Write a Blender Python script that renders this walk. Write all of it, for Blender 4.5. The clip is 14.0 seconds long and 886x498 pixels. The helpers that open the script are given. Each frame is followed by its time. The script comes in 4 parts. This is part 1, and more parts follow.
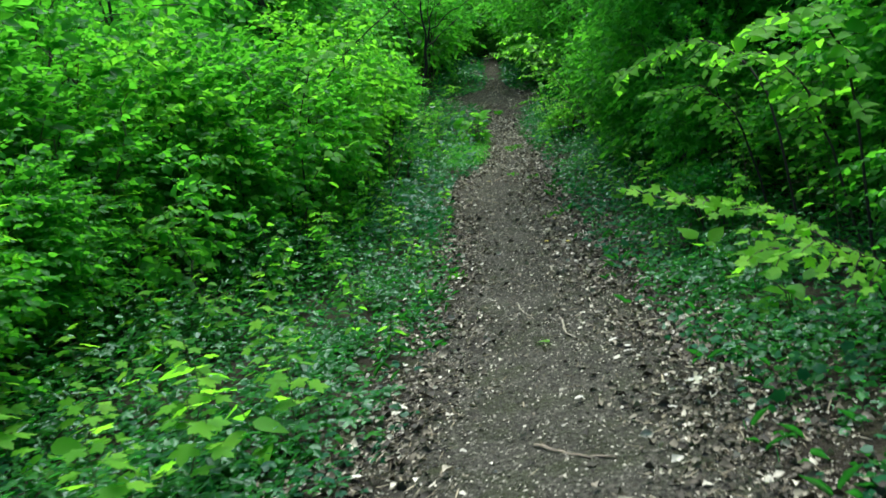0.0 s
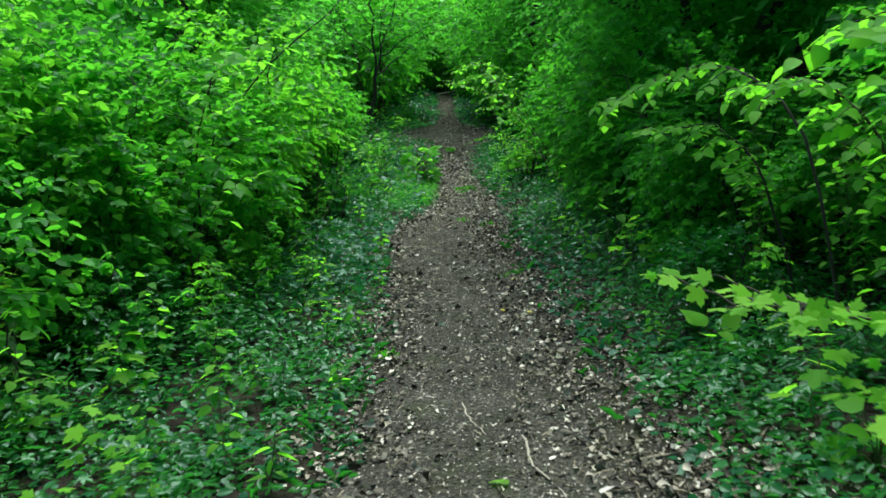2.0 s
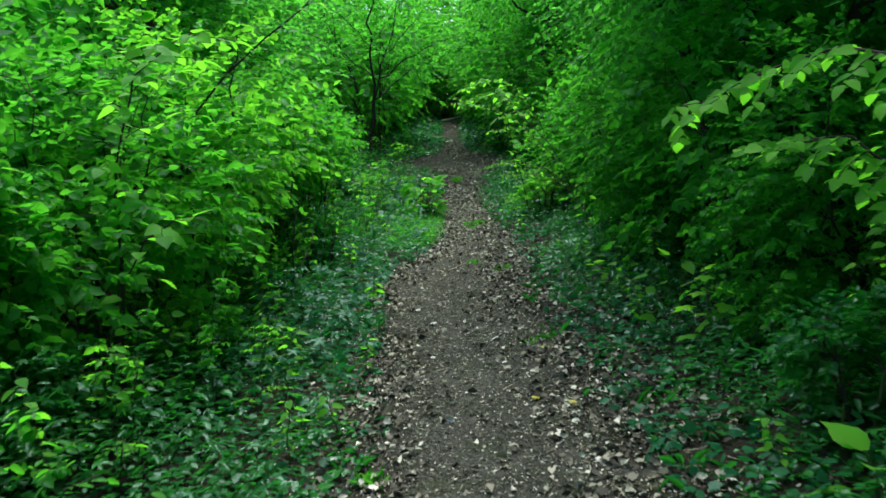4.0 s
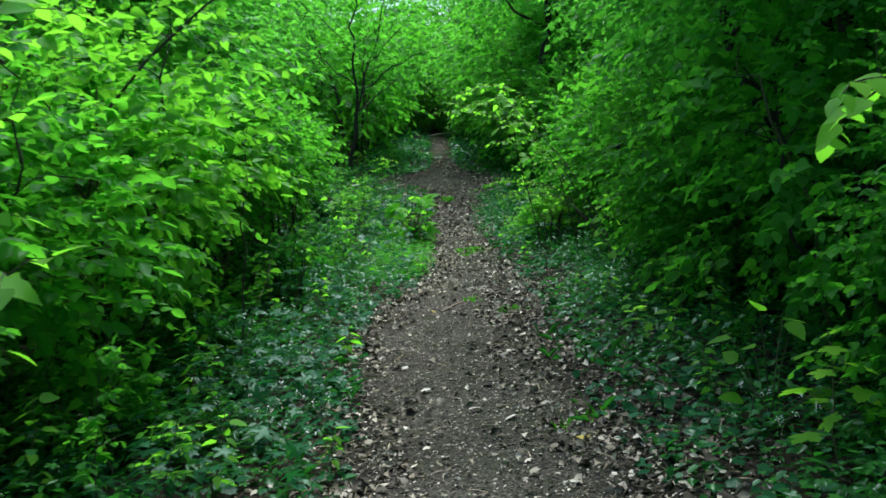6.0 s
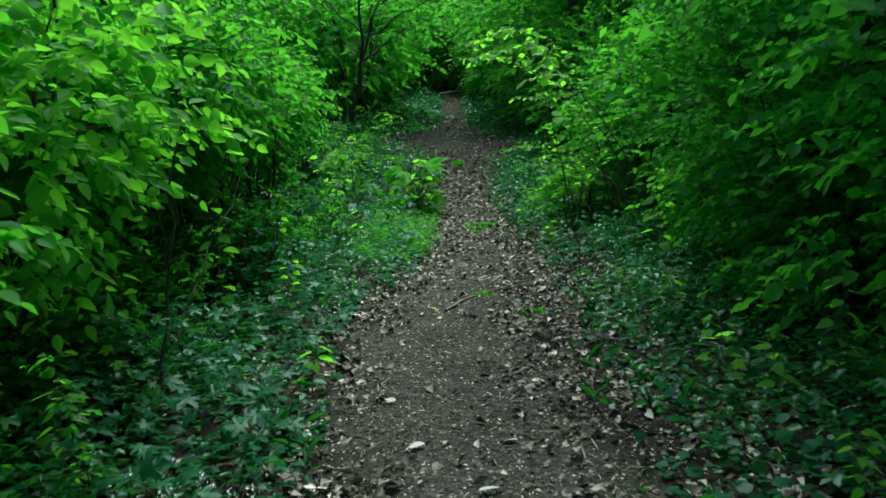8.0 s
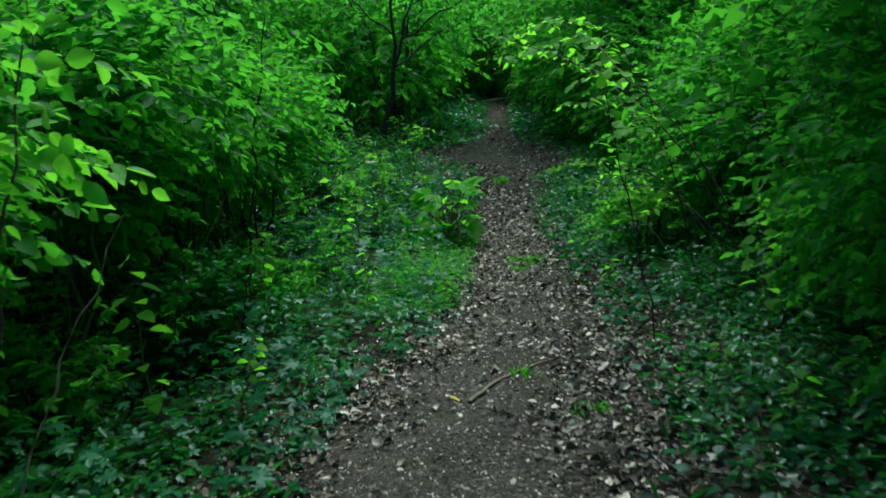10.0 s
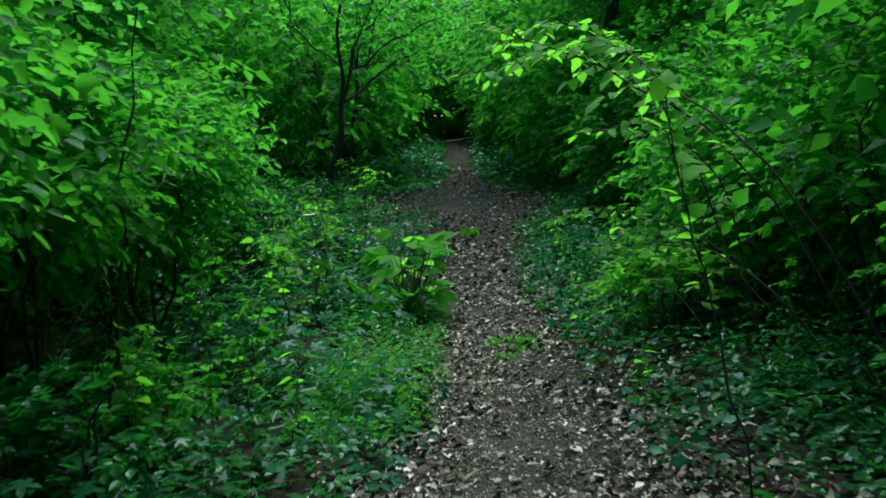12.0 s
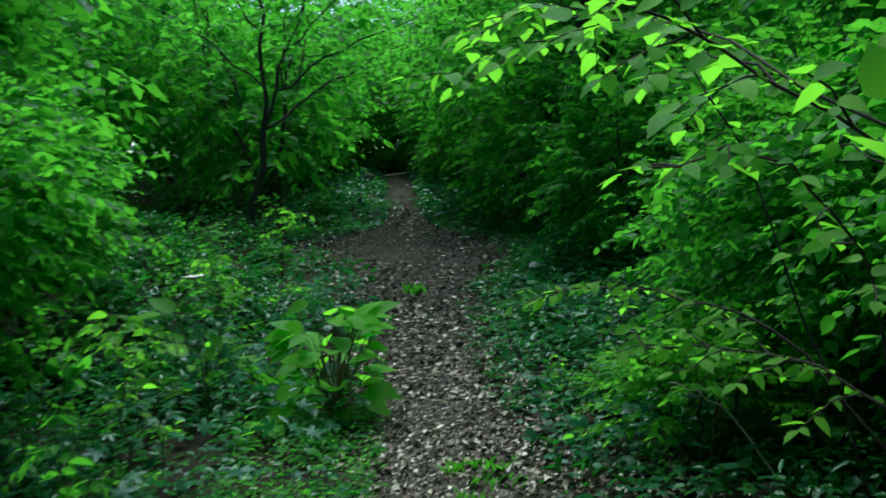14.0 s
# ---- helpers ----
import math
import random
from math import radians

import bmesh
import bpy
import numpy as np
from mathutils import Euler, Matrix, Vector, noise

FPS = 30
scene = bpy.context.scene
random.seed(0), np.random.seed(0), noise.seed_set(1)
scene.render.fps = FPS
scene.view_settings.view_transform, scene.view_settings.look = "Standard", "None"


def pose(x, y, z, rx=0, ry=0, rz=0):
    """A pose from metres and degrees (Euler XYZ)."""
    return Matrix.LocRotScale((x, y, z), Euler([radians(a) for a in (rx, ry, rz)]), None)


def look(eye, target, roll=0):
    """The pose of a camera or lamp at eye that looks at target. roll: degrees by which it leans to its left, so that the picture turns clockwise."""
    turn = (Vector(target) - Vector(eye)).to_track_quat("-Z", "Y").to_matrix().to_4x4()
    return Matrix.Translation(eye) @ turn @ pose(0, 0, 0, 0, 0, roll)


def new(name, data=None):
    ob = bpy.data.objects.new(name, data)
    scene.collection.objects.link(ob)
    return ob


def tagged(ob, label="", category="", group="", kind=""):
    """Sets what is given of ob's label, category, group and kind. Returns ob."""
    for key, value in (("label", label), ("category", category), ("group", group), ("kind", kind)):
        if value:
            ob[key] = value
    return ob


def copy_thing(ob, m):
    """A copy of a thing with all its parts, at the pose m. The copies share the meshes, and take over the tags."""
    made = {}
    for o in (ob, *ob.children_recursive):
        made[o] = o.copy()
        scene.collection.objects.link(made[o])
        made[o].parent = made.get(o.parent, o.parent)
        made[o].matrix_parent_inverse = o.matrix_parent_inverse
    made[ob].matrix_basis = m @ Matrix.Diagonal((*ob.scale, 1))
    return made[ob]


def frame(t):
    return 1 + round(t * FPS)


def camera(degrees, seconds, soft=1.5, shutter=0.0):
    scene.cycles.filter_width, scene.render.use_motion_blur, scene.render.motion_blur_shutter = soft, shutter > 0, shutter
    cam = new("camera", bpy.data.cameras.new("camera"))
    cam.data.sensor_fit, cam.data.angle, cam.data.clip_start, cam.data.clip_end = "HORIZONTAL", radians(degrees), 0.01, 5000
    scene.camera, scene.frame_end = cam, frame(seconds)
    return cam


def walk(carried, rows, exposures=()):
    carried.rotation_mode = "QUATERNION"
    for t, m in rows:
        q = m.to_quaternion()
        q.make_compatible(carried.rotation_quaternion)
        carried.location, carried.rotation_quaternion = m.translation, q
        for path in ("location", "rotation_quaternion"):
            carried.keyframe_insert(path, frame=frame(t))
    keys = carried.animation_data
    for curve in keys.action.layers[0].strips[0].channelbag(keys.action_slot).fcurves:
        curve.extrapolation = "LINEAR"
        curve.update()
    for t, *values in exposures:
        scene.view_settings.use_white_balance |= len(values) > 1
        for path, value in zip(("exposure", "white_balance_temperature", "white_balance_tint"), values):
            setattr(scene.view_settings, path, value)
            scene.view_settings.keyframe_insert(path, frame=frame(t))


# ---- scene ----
cam = camera(48.8, 14.0, soft=1.6, shutter=0.45)
METRES, EYE, TILT, LEAN, TURN = 15.0, 1.5, 0.0, 0.0, 0.0
ROWS = [
    (0.0, 0.0, 0.0, 0.0, -1.77, -11.09, 9.06),
    (0.5, 0.0022, 0.0358, -0.0033, -1.88, -10.14, 7.36),
    (1.0, 0.0004, 0.0734, -0.0066, -2.74, -9.38, 7.57),
    (1.5, 0.0036, 0.1079, -0.0112, -4.3, -9.22, 6.76),
    (2.0, 0.0111, 0.1448, -0.013, -4.38, -9.23, 5.65),
    (2.5, 0.0133, 0.1815, -0.015, -4.23, -9.13, 5.48),
    (5.0, 0.0248, 0.3616, -0.0269, -4.04, -6.02, 6.63),
    (5.5, 0.0254, 0.3945, -0.0285, -3.65, -5.61, 5.98),
    (6.0, 0.0244, 0.4282, -0.0292, -4.98, -6.41, 5.7),
    (6.5, 0.0274, 0.4636, -0.0331, -6.15, -6.76, 5.82),
    (7.0, 0.0294, 0.4987, -0.0344, -5.67, -7.85, 3.82),
    (9.5, 0.0515, 0.6597, -0.0361, -2.3, -8.76, 4.39),
    (10.0, 0.0569, 0.6962, -0.0349, -1.23, -7.92, 4.48),
    (10.5, 0.0567, 0.7339, -0.0356, -1.78, -7.04, 2.81),
    (11.0, 0.0582, 0.7719, -0.0374, -5.26, -6.63, 4.0),
    (11.5, 0.0602, 0.8108, -0.0365, -3.94, -6.22, 4.47),
    (12.0, 0.0575, 0.8475, -0.0384, -3.94, -5.55, 5.12),
    (12.5, 0.0574, 0.8838, -0.0387, -5.06, -4.77, 5.1),
    (13.0, 0.0613, 0.9231, -0.0386, -5.11, -3.67, 4.63),
    (13.5, 0.063, 0.9588, -0.0398, -5.08, -3.5, 4.12),
    (14.0, 0.0693, 0.9932, -0.0354, -7.37, -3.87, 4.29),
]
walk(cam, [(t, pose(0, 0, EYE, TILT, LEAN, TURN) @ pose(METRES * x, METRES * y, METRES * z, 90 + pitch, roll, yaw)) for t, x, y, z, yaw, pitch, roll in ROWS],
     exposures=[(0.0, 0.84, 6350, 3), (2.5, 0.84, 6300, 1), (5.1, 0.7, 6250, 1), (5.5, 1.12, 6350, 24), (6.0, 0.84, 6200, 11), (7.0, 0.68, 6150, 3), (10.5, 0.29, 5850, 2), (14.0, 0.33, 5820, 5)])

# ---- world and light ----
def set_inputs(node, **values):
    for key, value in values.items():
        node.inputs[key.replace("_", " ")].default_value = value
    return node


SUN_UP, SUN_ROUND = 66.0, 14.0
world = bpy.data.worlds.new("sky")
scene.world = world
world.use_nodes = True
wn, wl = world.node_tree.nodes, world.node_tree.links
sky = wn.new("ShaderNodeTexSky")
sky.sky_type, sky.sun_disc = "NISHITA", False
sky.sun_elevation, sky.sun_rotation = radians(SUN_UP), radians(SUN_ROUND)
sky.air_density, sky.dust_density, sky.ozone_density = 1.0, 1.5, 1.0
wl.new(sky.outputs["Color"], wn["Background"].inputs["Color"])
wn["Background"].inputs["Strength"].default_value = 0.15

sun = new("sun", bpy.data.lights.new("sun", "SUN"))
sun.data.energy, sun.data.angle, sun.data.color = 3.4, radians(40), (1.0, 0.98, 0.93)
up, turn = radians(SUN_UP), radians(SUN_ROUND)
sun.matrix_world = look((0, 0, 20), (-20 * math.sin(turn) * math.cos(up), -20 * math.cos(turn) * math.cos(up), 20 - 20 * math.sin(up)))


# ---- materials ----
def material(name):
    m = bpy.data.materials.new(name)
    m.use_nodes = True
    return m, m.node_tree.nodes, m.node_tree.links


def ramp(nodes, stops):
    node = nodes.new("ShaderNodeValToRGB")
    band = node.color_ramp
    while len(band.elements) < len(stops):
        band.elements.new(0.5)
    for e, (at, colour) in zip(band.elements, stops):
        e.position, e.color = at, (*colour, 1)
    return node


def leaf_material(name, dark, mid, light, through_colour, share=0.45, rough=0.42, gloss=0.03, plant=0.22):
    """A thin green leaf: varied from blade to blade and plant to plant, mottled, lets light through."""
    m, n, l = material(name)
    geo, info = n.new("ShaderNodeNewGeometry"), n.new("ShaderNodeObjectInfo")
    mixed = n.new("ShaderNodeMath")
    mixed.operation = "MULTIPLY_ADD"
    l.new(info.outputs["Random"], mixed.inputs[0])
    mixed.inputs[1].default_value = plant
    scaled = n.new("ShaderNodeMath")
    scaled.operation = "MULTIPLY"
    l.new(geo.outputs["Random Per Island"], scaled.inputs[0])
    scaled.inputs[1].default_value = 1 - plant
    l.new(scaled.outputs[0], mixed.inputs[2])
    tone = ramp(n, [(0.0, dark), (0.5, mid), (1.0, light)])
    l.new(mixed.outputs[0], tone.inputs["Fac"])
    grain = n.new("ShaderNodeTexNoise")
    set_inputs(grain, Scale=45.0, Detail=3.0)
    hue = n.new("ShaderNodeHueSaturation")
    spread = n.new("ShaderNodeMapRange")
    set_inputs(spread, From_Min=0.3, From_Max=0.7, To_Min=0.75, To_Max=1.2)
    l.new(grain.outputs["Fac"], spread.inputs["Value"])
    l.new(spread.outputs["Result"], hue.inputs["Value"])
    l.new(tone.outputs["Color"], hue.inputs["Color"])
    bump = n.new("ShaderNodeBump")
    set_inputs(bump, Strength=0.35, Distance=0.004)
    l.new(grain.outputs["Fac"], bump.inputs["Height"])
    n.remove(n["Principled BSDF"])
    skin = n.new("ShaderNodeBsdfDiffuse")
    l.new(hue.outputs["Color"], skin.inputs["Color"])
    l.new(bump.outputs["Normal"], skin.inputs["Normal"])
    tint = n.new("ShaderNodeMix")
    tint.data_type, tint.blend_type = "RGBA", "MULTIPLY"
    tint.inputs["Factor"].default_value = 0.35
    tint.inputs["A"].default_value = (*through_colour, 1)
    bright = n.new("ShaderNodeMapRange")
    set_inputs(bright, To_Min=0.35, To_Max=1.3)
    l.new(mixed.outputs[0], bright.inputs["Value"])
    l.new(bright.outputs["Result"], tint.inputs["B"])
    glow = n.new("ShaderNodeBsdfTranslucent")
    l.new(tint.outputs["Result"], glow.inputs["Color"])
    mix = n.new("ShaderNodeMixShader")
    mix.inputs["Fac"].default_value = share
    l.new(skin.outputs["BSDF"], mix.inputs[1])
    l.new(glow.outputs["BSDF"], mix.inputs[2])
    # Gloss tinted blue-green in its colour, in place of bluer sky reflections
    tinted_gloss = n.new("ShaderNodeBsdfGlossy")
    set_inputs(tinted_gloss, Roughness=rough, Color=(0.62, 0.80, 0.76, 1))
    l.new(bump.outputs["Normal"], tinted_gloss.inputs["Normal"])
    coat = n.new("ShaderNodeMixShader")
    sheen, steep, strength = n.new("ShaderNodeLayerWeight"), n.new("ShaderNodeMath"), n.new("ShaderNodeMath")
    l.new(bump.outputs["Normal"], sheen.inputs["Normal"])
    steep.operation, strength.operation = "POWER", "MULTIPLY_ADD"
    steep.inputs[1].default_value = 3.0
    l.new(sheen.outputs["Facing"], steep.inputs[0])
    l.new(steep.outputs[0], strength.inputs[0])
    strength.inputs[1].default_value, strength.inputs[2].default_value = gloss, 0.05 * gloss
    l.new(strength.outputs[0], coat.inputs["Fac"])
    l.new(mix.outputs["Shader"], coat.inputs[1])
    l.new(tinted_gloss.outputs["BSDF"], coat.inputs[2])
    l.new(coat.outputs["Shader"], n["Material Output"].inputs["Surface"])
    return m


def dry_material(name, stops, rough=0.8, scale=40.0, per_object=False, relief=0.003):
    """Dead leaves, chips, bark and twigs: a band of colours picked piece by piece, with grain and relief."""
    m, n, l = material(name)
    source = n.new("ShaderNodeObjectInfo").outputs["Random"] if per_object else n.new("ShaderNodeNewGeometry").outputs["Random Per Island"]
    tone = ramp(n, stops)
    l.new(source, tone.inputs["Fac"])
    grain = n.new("ShaderNodeTexNoise")
    set_inputs(grain, Scale=scale, Detail=5.0, Roughness=0.65)
    spread = n.new("ShaderNodeMapRange")
    set_inputs(spread, From_Min=0.3, From_Max=0.7, To_Min=0.6, To_Max=1.25)
    l.new(grain.outputs["Fac"], spread.inputs["Value"])
    hue = n.new("ShaderNodeHueSaturation")
    l.new(spread.outputs["Result"], hue.inputs["Value"])
    l.new(tone.outputs["Color"], hue.inputs["Color"])
    skin = n["Principled BSDF"]
    set_inputs(skin, Roughness=rough, Specular_IOR_Level=0.35)
    l.new(hue.outputs["Color"], skin.inputs["Base Color"])
    bump = n.new("ShaderNodeBump")
    set_inputs(bump, Strength=0.6, Distance=relief)
    l.new(grain.outputs["Fac"], bump.inputs["Height"])
    l.new(bump.outputs["Normal"], skin.inputs["Normal"])
    return m


SHRUB_LEAF = leaf_material("shrub_leaf", (0.018, 0.085, 0.012), (0.034, 0.15, 0.020), (0.085, 0.28, 0.036), (0.16, 0.68, 0.036), 0.5, 0.34, 0.07)
# Fresh leaf green, kept brighter than the shrub leaf to stand in for stronger light
FRESH_LIT_LEAF = leaf_material("fresh_lit_leaf", (0.035, 0.15, 0.018), (0.075, 0.26, 0.030), (0.15, 0.38, 0.045), (0.23, 0.74, 0.036), 0.55, 0.34, 0.07)
SINGLE_LEAF = leaf_material("single_leaf", (0.060, 0.22, 0.022), (0.12, 0.34, 0.032), (0.20, 0.46, 0.050), (0.28, 0.88, 0.040), 0.62, 0.34, 0.07, 0.9)
MAPLE_LEAF = leaf_material("maple_leaf", (0.09, 0.29, 0.026), (0.16, 0.42, 0.036), (0.25, 0.54, 0.05), (0.36, 0.95, 0.045), 0.6, 0.34, 0.07, 0.9)
# Tree green made bluer and paler, standing in for distant haze and sky sheen
HAZED_TREE_LEAF = leaf_material("hazed_tree_leaf", (0.026, 0.11, 0.022), (0.046, 0.18, 0.036), (0.11, 0.30, 0.060), (0.20, 0.78, 0.065), 0.55, 0.34, 0.09)
# Herb and ivy greens, toned darker and bluer for shade and sky sheen
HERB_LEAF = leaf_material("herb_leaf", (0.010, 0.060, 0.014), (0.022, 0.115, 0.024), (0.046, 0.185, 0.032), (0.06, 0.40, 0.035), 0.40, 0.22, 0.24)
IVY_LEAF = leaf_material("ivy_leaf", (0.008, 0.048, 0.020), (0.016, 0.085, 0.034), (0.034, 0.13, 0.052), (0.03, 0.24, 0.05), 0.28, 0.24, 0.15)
LITTER = dry_material("dead_leaf", [(0.0, (0.020, 0.016, 0.010)), (0.35, (0.068, 0.057, 0.039)), (0.6, (0.16, 0.138, 0.098)), (0.82, (0.35, 0.315, 0.24)), (1.0, (0.70, 0.66, 0.55))], 0.7)
CHIP = dry_material("crumb", [(0.0, (0.014, 0.012, 0.009)), (0.45, (0.056, 0.052, 0.041)), (0.75, (0.20, 0.188, 0.15)), (1.0, (0.62, 0.58, 0.48))], 0.85)
STRAW = dry_material("straw", [(0.0, (0.045, 0.037, 0.023)), (0.6, (0.17, 0.14, 0.085)), (1.0, (0.46, 0.40, 0.28))], 0.8)
YELLOW = dry_material("yellow_leaf", [(0.0, (0.42, 0.36, 0.03)), (1.0, (0.5, 0.42, 0.08))], 0.6, per_object=True)
PALE = dry_material("pale_leaf", [(0.0, (0.40, 0.38, 0.32)), (1.0, (0.62, 0.60, 0.54))], 0.65)
BARK = dry_material("bark", [(0.0, (0.028, 0.024, 0.02)), (1.0, (0.05, 0.042, 0.032))], 0.9, 30.0, True, 0.01)
STEM = dry_material("green_stem", [(0.0, (0.05, 0.07, 0.025)), (1.0, (0.09, 0.11, 0.04))], 0.7, 30.0, True)
STICK = dry_material("dry_stick", [(0.0, (0.16, 0.125, 0.09)), (1.0, (0.27, 0.22, 0.165))], 0.8, 35.0, True)
PALE_STICK = dry_material("bleached_stick", [(0.0, (0.34, 0.30, 0.23)), (1.0, (0.42, 0.38, 0.30))], 0.8, 35.0, True)
PETAL = dry_material("petal", [(0.0, (0.7, 0.72, 0.68)), (1.0, (0.8, 0.8, 0.78))], 0.6, 30.0, True)


def ground_material():
    m, n, l = material("woodland_soil")
    mask = n.new("ShaderNodeAttribute")
    mask.attribute_name = "trodden"
    where = n.new("ShaderNodeTexCoord")
    big, fine, crumbs = n.new("ShaderNodeTexNoise"), n.new("ShaderNodeTexNoise"), n.new("ShaderNodeTexVoronoi")
    set_inputs(big, Scale=1.7, Detail=4.0)
    set_inputs(fine, Scale=38.0, Detail=6.0, Roughness=0.7)
    set_inputs(crumbs, Scale=55.0)
    for t in (big, fine, crumbs):
        l.new(where.outputs["Object"], t.inputs["Vector"])
    dirt = ramp(n, [(0.3, (0.012, 0.012, 0.008)), (0.5, (0.060, 0.057, 0.046)), (0.7, (0.175, 0.167, 0.137))])
    humus = ramp(n, [(0.3, (0.012, 0.010, 0.007)), (0.55, (0.028, 0.023, 0.016)), (0.8, (0.06, 0.048, 0.033))])
    l.new(fine.outputs["Fac"], dirt.inputs["Fac"])
    l.new(fine.outputs["Fac"], humus.inputs["Fac"])
    blend = n.new("ShaderNodeMix")
    blend.data_type = "RGBA"
    l.new(mask.outputs["Fac"], blend.inputs["Factor"])
    l.new(humus.outputs["Color"], blend.inputs["A"])
    l.new(dirt.outputs["Color"], blend.inputs["B"])
    moss, mossy = n.new("ShaderNodeTexNoise"), n.new("ShaderNodeMix")
    set_inputs(moss, Scale=2.6, Detail=7.0, Roughness=0.75)
    l.new(where.outputs["Object"], moss.inputs["Vector"])
    cover = n.new("ShaderNodeMapRange")
    set_inputs(cover, From_Min=0.47, From_Max=0.66, To_Min=0.0, To_Max=0.75)
    l.new(moss.outputs["Fac"], cover.inputs["Value"])
    mossy.data_type = "RGBA"
    l.new(cover.outputs["Result"], mossy.inputs["Factor"])
    l.new(blend.outputs["Result"], mossy.inputs["A"])
    mossy.inputs["B"].default_value = (0.040, 0.050, 0.020, 1)
    patch = n.new("ShaderNodeMapRange")
    set_inputs(patch, From_Min=0.3, From_Max=0.7, To_Min=0.75, To_Max=1.15)
    l.new(big.outputs["Fac"], patch.inputs["Value"])
    hue = n.new("ShaderNodeHueSaturation")
    l.new(patch.outputs["Result"], hue.inputs["Value"])
    l.new(mossy.outputs["Result"], hue.inputs["Color"])
    skin = n["Principled BSDF"]
    set_inputs(skin, Roughness=0.95, Specular_IOR_Level=0.15)
    l.new(hue.outputs["Color"], skin.inputs["Base Color"])
    total = n.new("ShaderNodeMath")
    total.operation = "ADD"
    l.new(fine.outputs["Fac"], total.inputs[0])
    l.new(crumbs.outputs["Distance"], total.inputs[1])
    bump = n.new("ShaderNodeBump")
    set_inputs(bump, Strength=1.0, Distance=0.02)
    l.new(total.outputs[0], bump.inputs["Height"])
    l.new(bump.outputs["Normal"], skin.inputs["Normal"])
    return m


SOIL = ground_material()

# ---- plan: the path's edges and the lie of the land, along y ----
LEFT_EDGE = ([-8, 0, 4, 7, 10, 12.3, 14.3, 15.9, 16.6, 18.3, 20.6, 23, 25.5, 26.7, 27.5, 28.3, 30, 33, 38, 46],
             [-0.9, -0.7, -0.5, -0.05, 0.22, 0.22, 0.25, 0.46, 0.85, 1.15, 1.3, 1.6, 1.6, 1.0, 1.15, 1.98, 2.22, 2.45, 2.7, 2.8])
RIGHT_EDGE = ([-8, 0, 4, 7, 10, 13, 16, 18, 20, 22, 24, 25.2, 26.5, 27.4, 28.3, 30, 33, 38, 46],
              [0.8, 1.0, 1.15, 1.25, 1.35, 1.5, 1.75, 1.95, 1.95, 2.1, 2.25, 2.9, 3.1, 2.65, 2.45, 2.5, 2.75, 2.95, 3.05])
LAND = ([-300, -20, -5, 0, 2.7, 5.4, 7.5, 10, 15, 20.5, 22, 24, 27, 31, 36, 45, 60, 300],
        [1.0, 1.0, 0.3, 0.0, -0.23, -0.42, -0.54, -0.55, -0.53, -0.47, -0.33, -0.06, 0.27, 0.72, 1.24, 2.0, 2.6, 6.0])


def smooth(a, b, v):
    s = np.clip((v - a) / (b - a), 0, 1)
    return s * s * (3 - 2 * s)


def off_path(x, y):
    """Metres outside the path's edge; negative on the path."""
    return np.maximum(np.interp(y, *LEFT_EDGE) - x, x - np.interp(y, *RIGHT_EDGE))


def wave(x, y):
    return np.sin(1.7 * x + 0.6 * y) * np.sin(1.3 * y - 0.4 * x + 1) + 0.5 * np.sin(4.1 * x - 2.3 * y + 2) * np.sin(3.7 * y + 1.1 * x)


def ground_z(x, y):
    x, y = np.asarray(x, float), np.asarray(y, float)
    soft_land = sum(np.interp(y + d, *LAND) for d in (-1, -0.5, 0, 0.5, 1)) / 5
    d = off_path(x, y)
    side = 0.05 * np.clip(d, 0, 30) * smooth(0, 4, d)
    return soft_land + side + 0.03 * wave(x, y) * smooth(-0.2, 1.0, d) + 0.008 * wave(5 * x, 5 * y) - 0.03 * smooth(0.1, -0.35, d)


# ---- mesh helpers ----
def flat_mesh(name, verts, faces):
    """A mesh from an array of corners and an array of equal-sided faces."""
    me = bpy.data.meshes.new(name)
    verts, faces = np.asarray(verts, np.float32), np.asarray(faces, np.int32)
    k = faces.shape[1]
    me.vertices.add(len(verts))
    me.vertices.foreach_set("co", verts.ravel())
    me.loops.add(faces.size)
    me.loops.foreach_set("vertex_index", faces.ravel())
    me.polygons.add(len(faces))
    me.polygons.foreach_set("loop_start", np.arange(0, faces.size, k, dtype=np.int32))
    me.update(calc_edges=True)
    me.validate()
    return me


def mesh_object(name, me, mat, parent=None, label=""):
    if not me.materials:
        me.materials.append(mat)
    ob = new(name, me)
    ob.parent = parent
    if label:
        ob["label"] = label
    return ob


def part(name, verts, faces, mat, parent=None, label=""):
    return mesh_object(name, flat_mesh(name, verts, faces), mat, parent, label)


def smooth_shade(ob):
    ob.data.polygons.foreach_set("use_smooth", np.ones(len(ob.data.polygons), bool))
    return ob


def tube(points, radii, sides=7):
    """A tapered limb along a line of points: corners and four-sided faces, closed at the tip."""
    p = np.asarray(points, float)
    r = np.interp(np.linspace(0, 1, len(p)), np.linspace(0, 1, len(radii)), radii)
    way = np.gradient(p, axis=0)
    way /= np.linalg.norm(way, axis=1)[:, None] + 1e-9
    ref = np.where(np.abs(way[:, 2:3]) > 0.9, [[1.0, 0, 0]], [[0, 0, 1.0]])
    a = np.cross(way, ref)
    a /= np.linalg.norm(a, axis=1)[:, None]
    b = np.cross(way, a)
    ang = np.arange(sides) * 2 * math.pi / sides
    ring = p[:, None] + r[:, None, None] * (np.cos(ang)[None, :, None] * a[:, None] + np.sin(ang)[None, :, None] * b[:, None])
    i, j = np.meshgrid(np.arange(len(p) - 1), np.arange(sides), indexing="ij")
    nxt = (j + 1) % sides
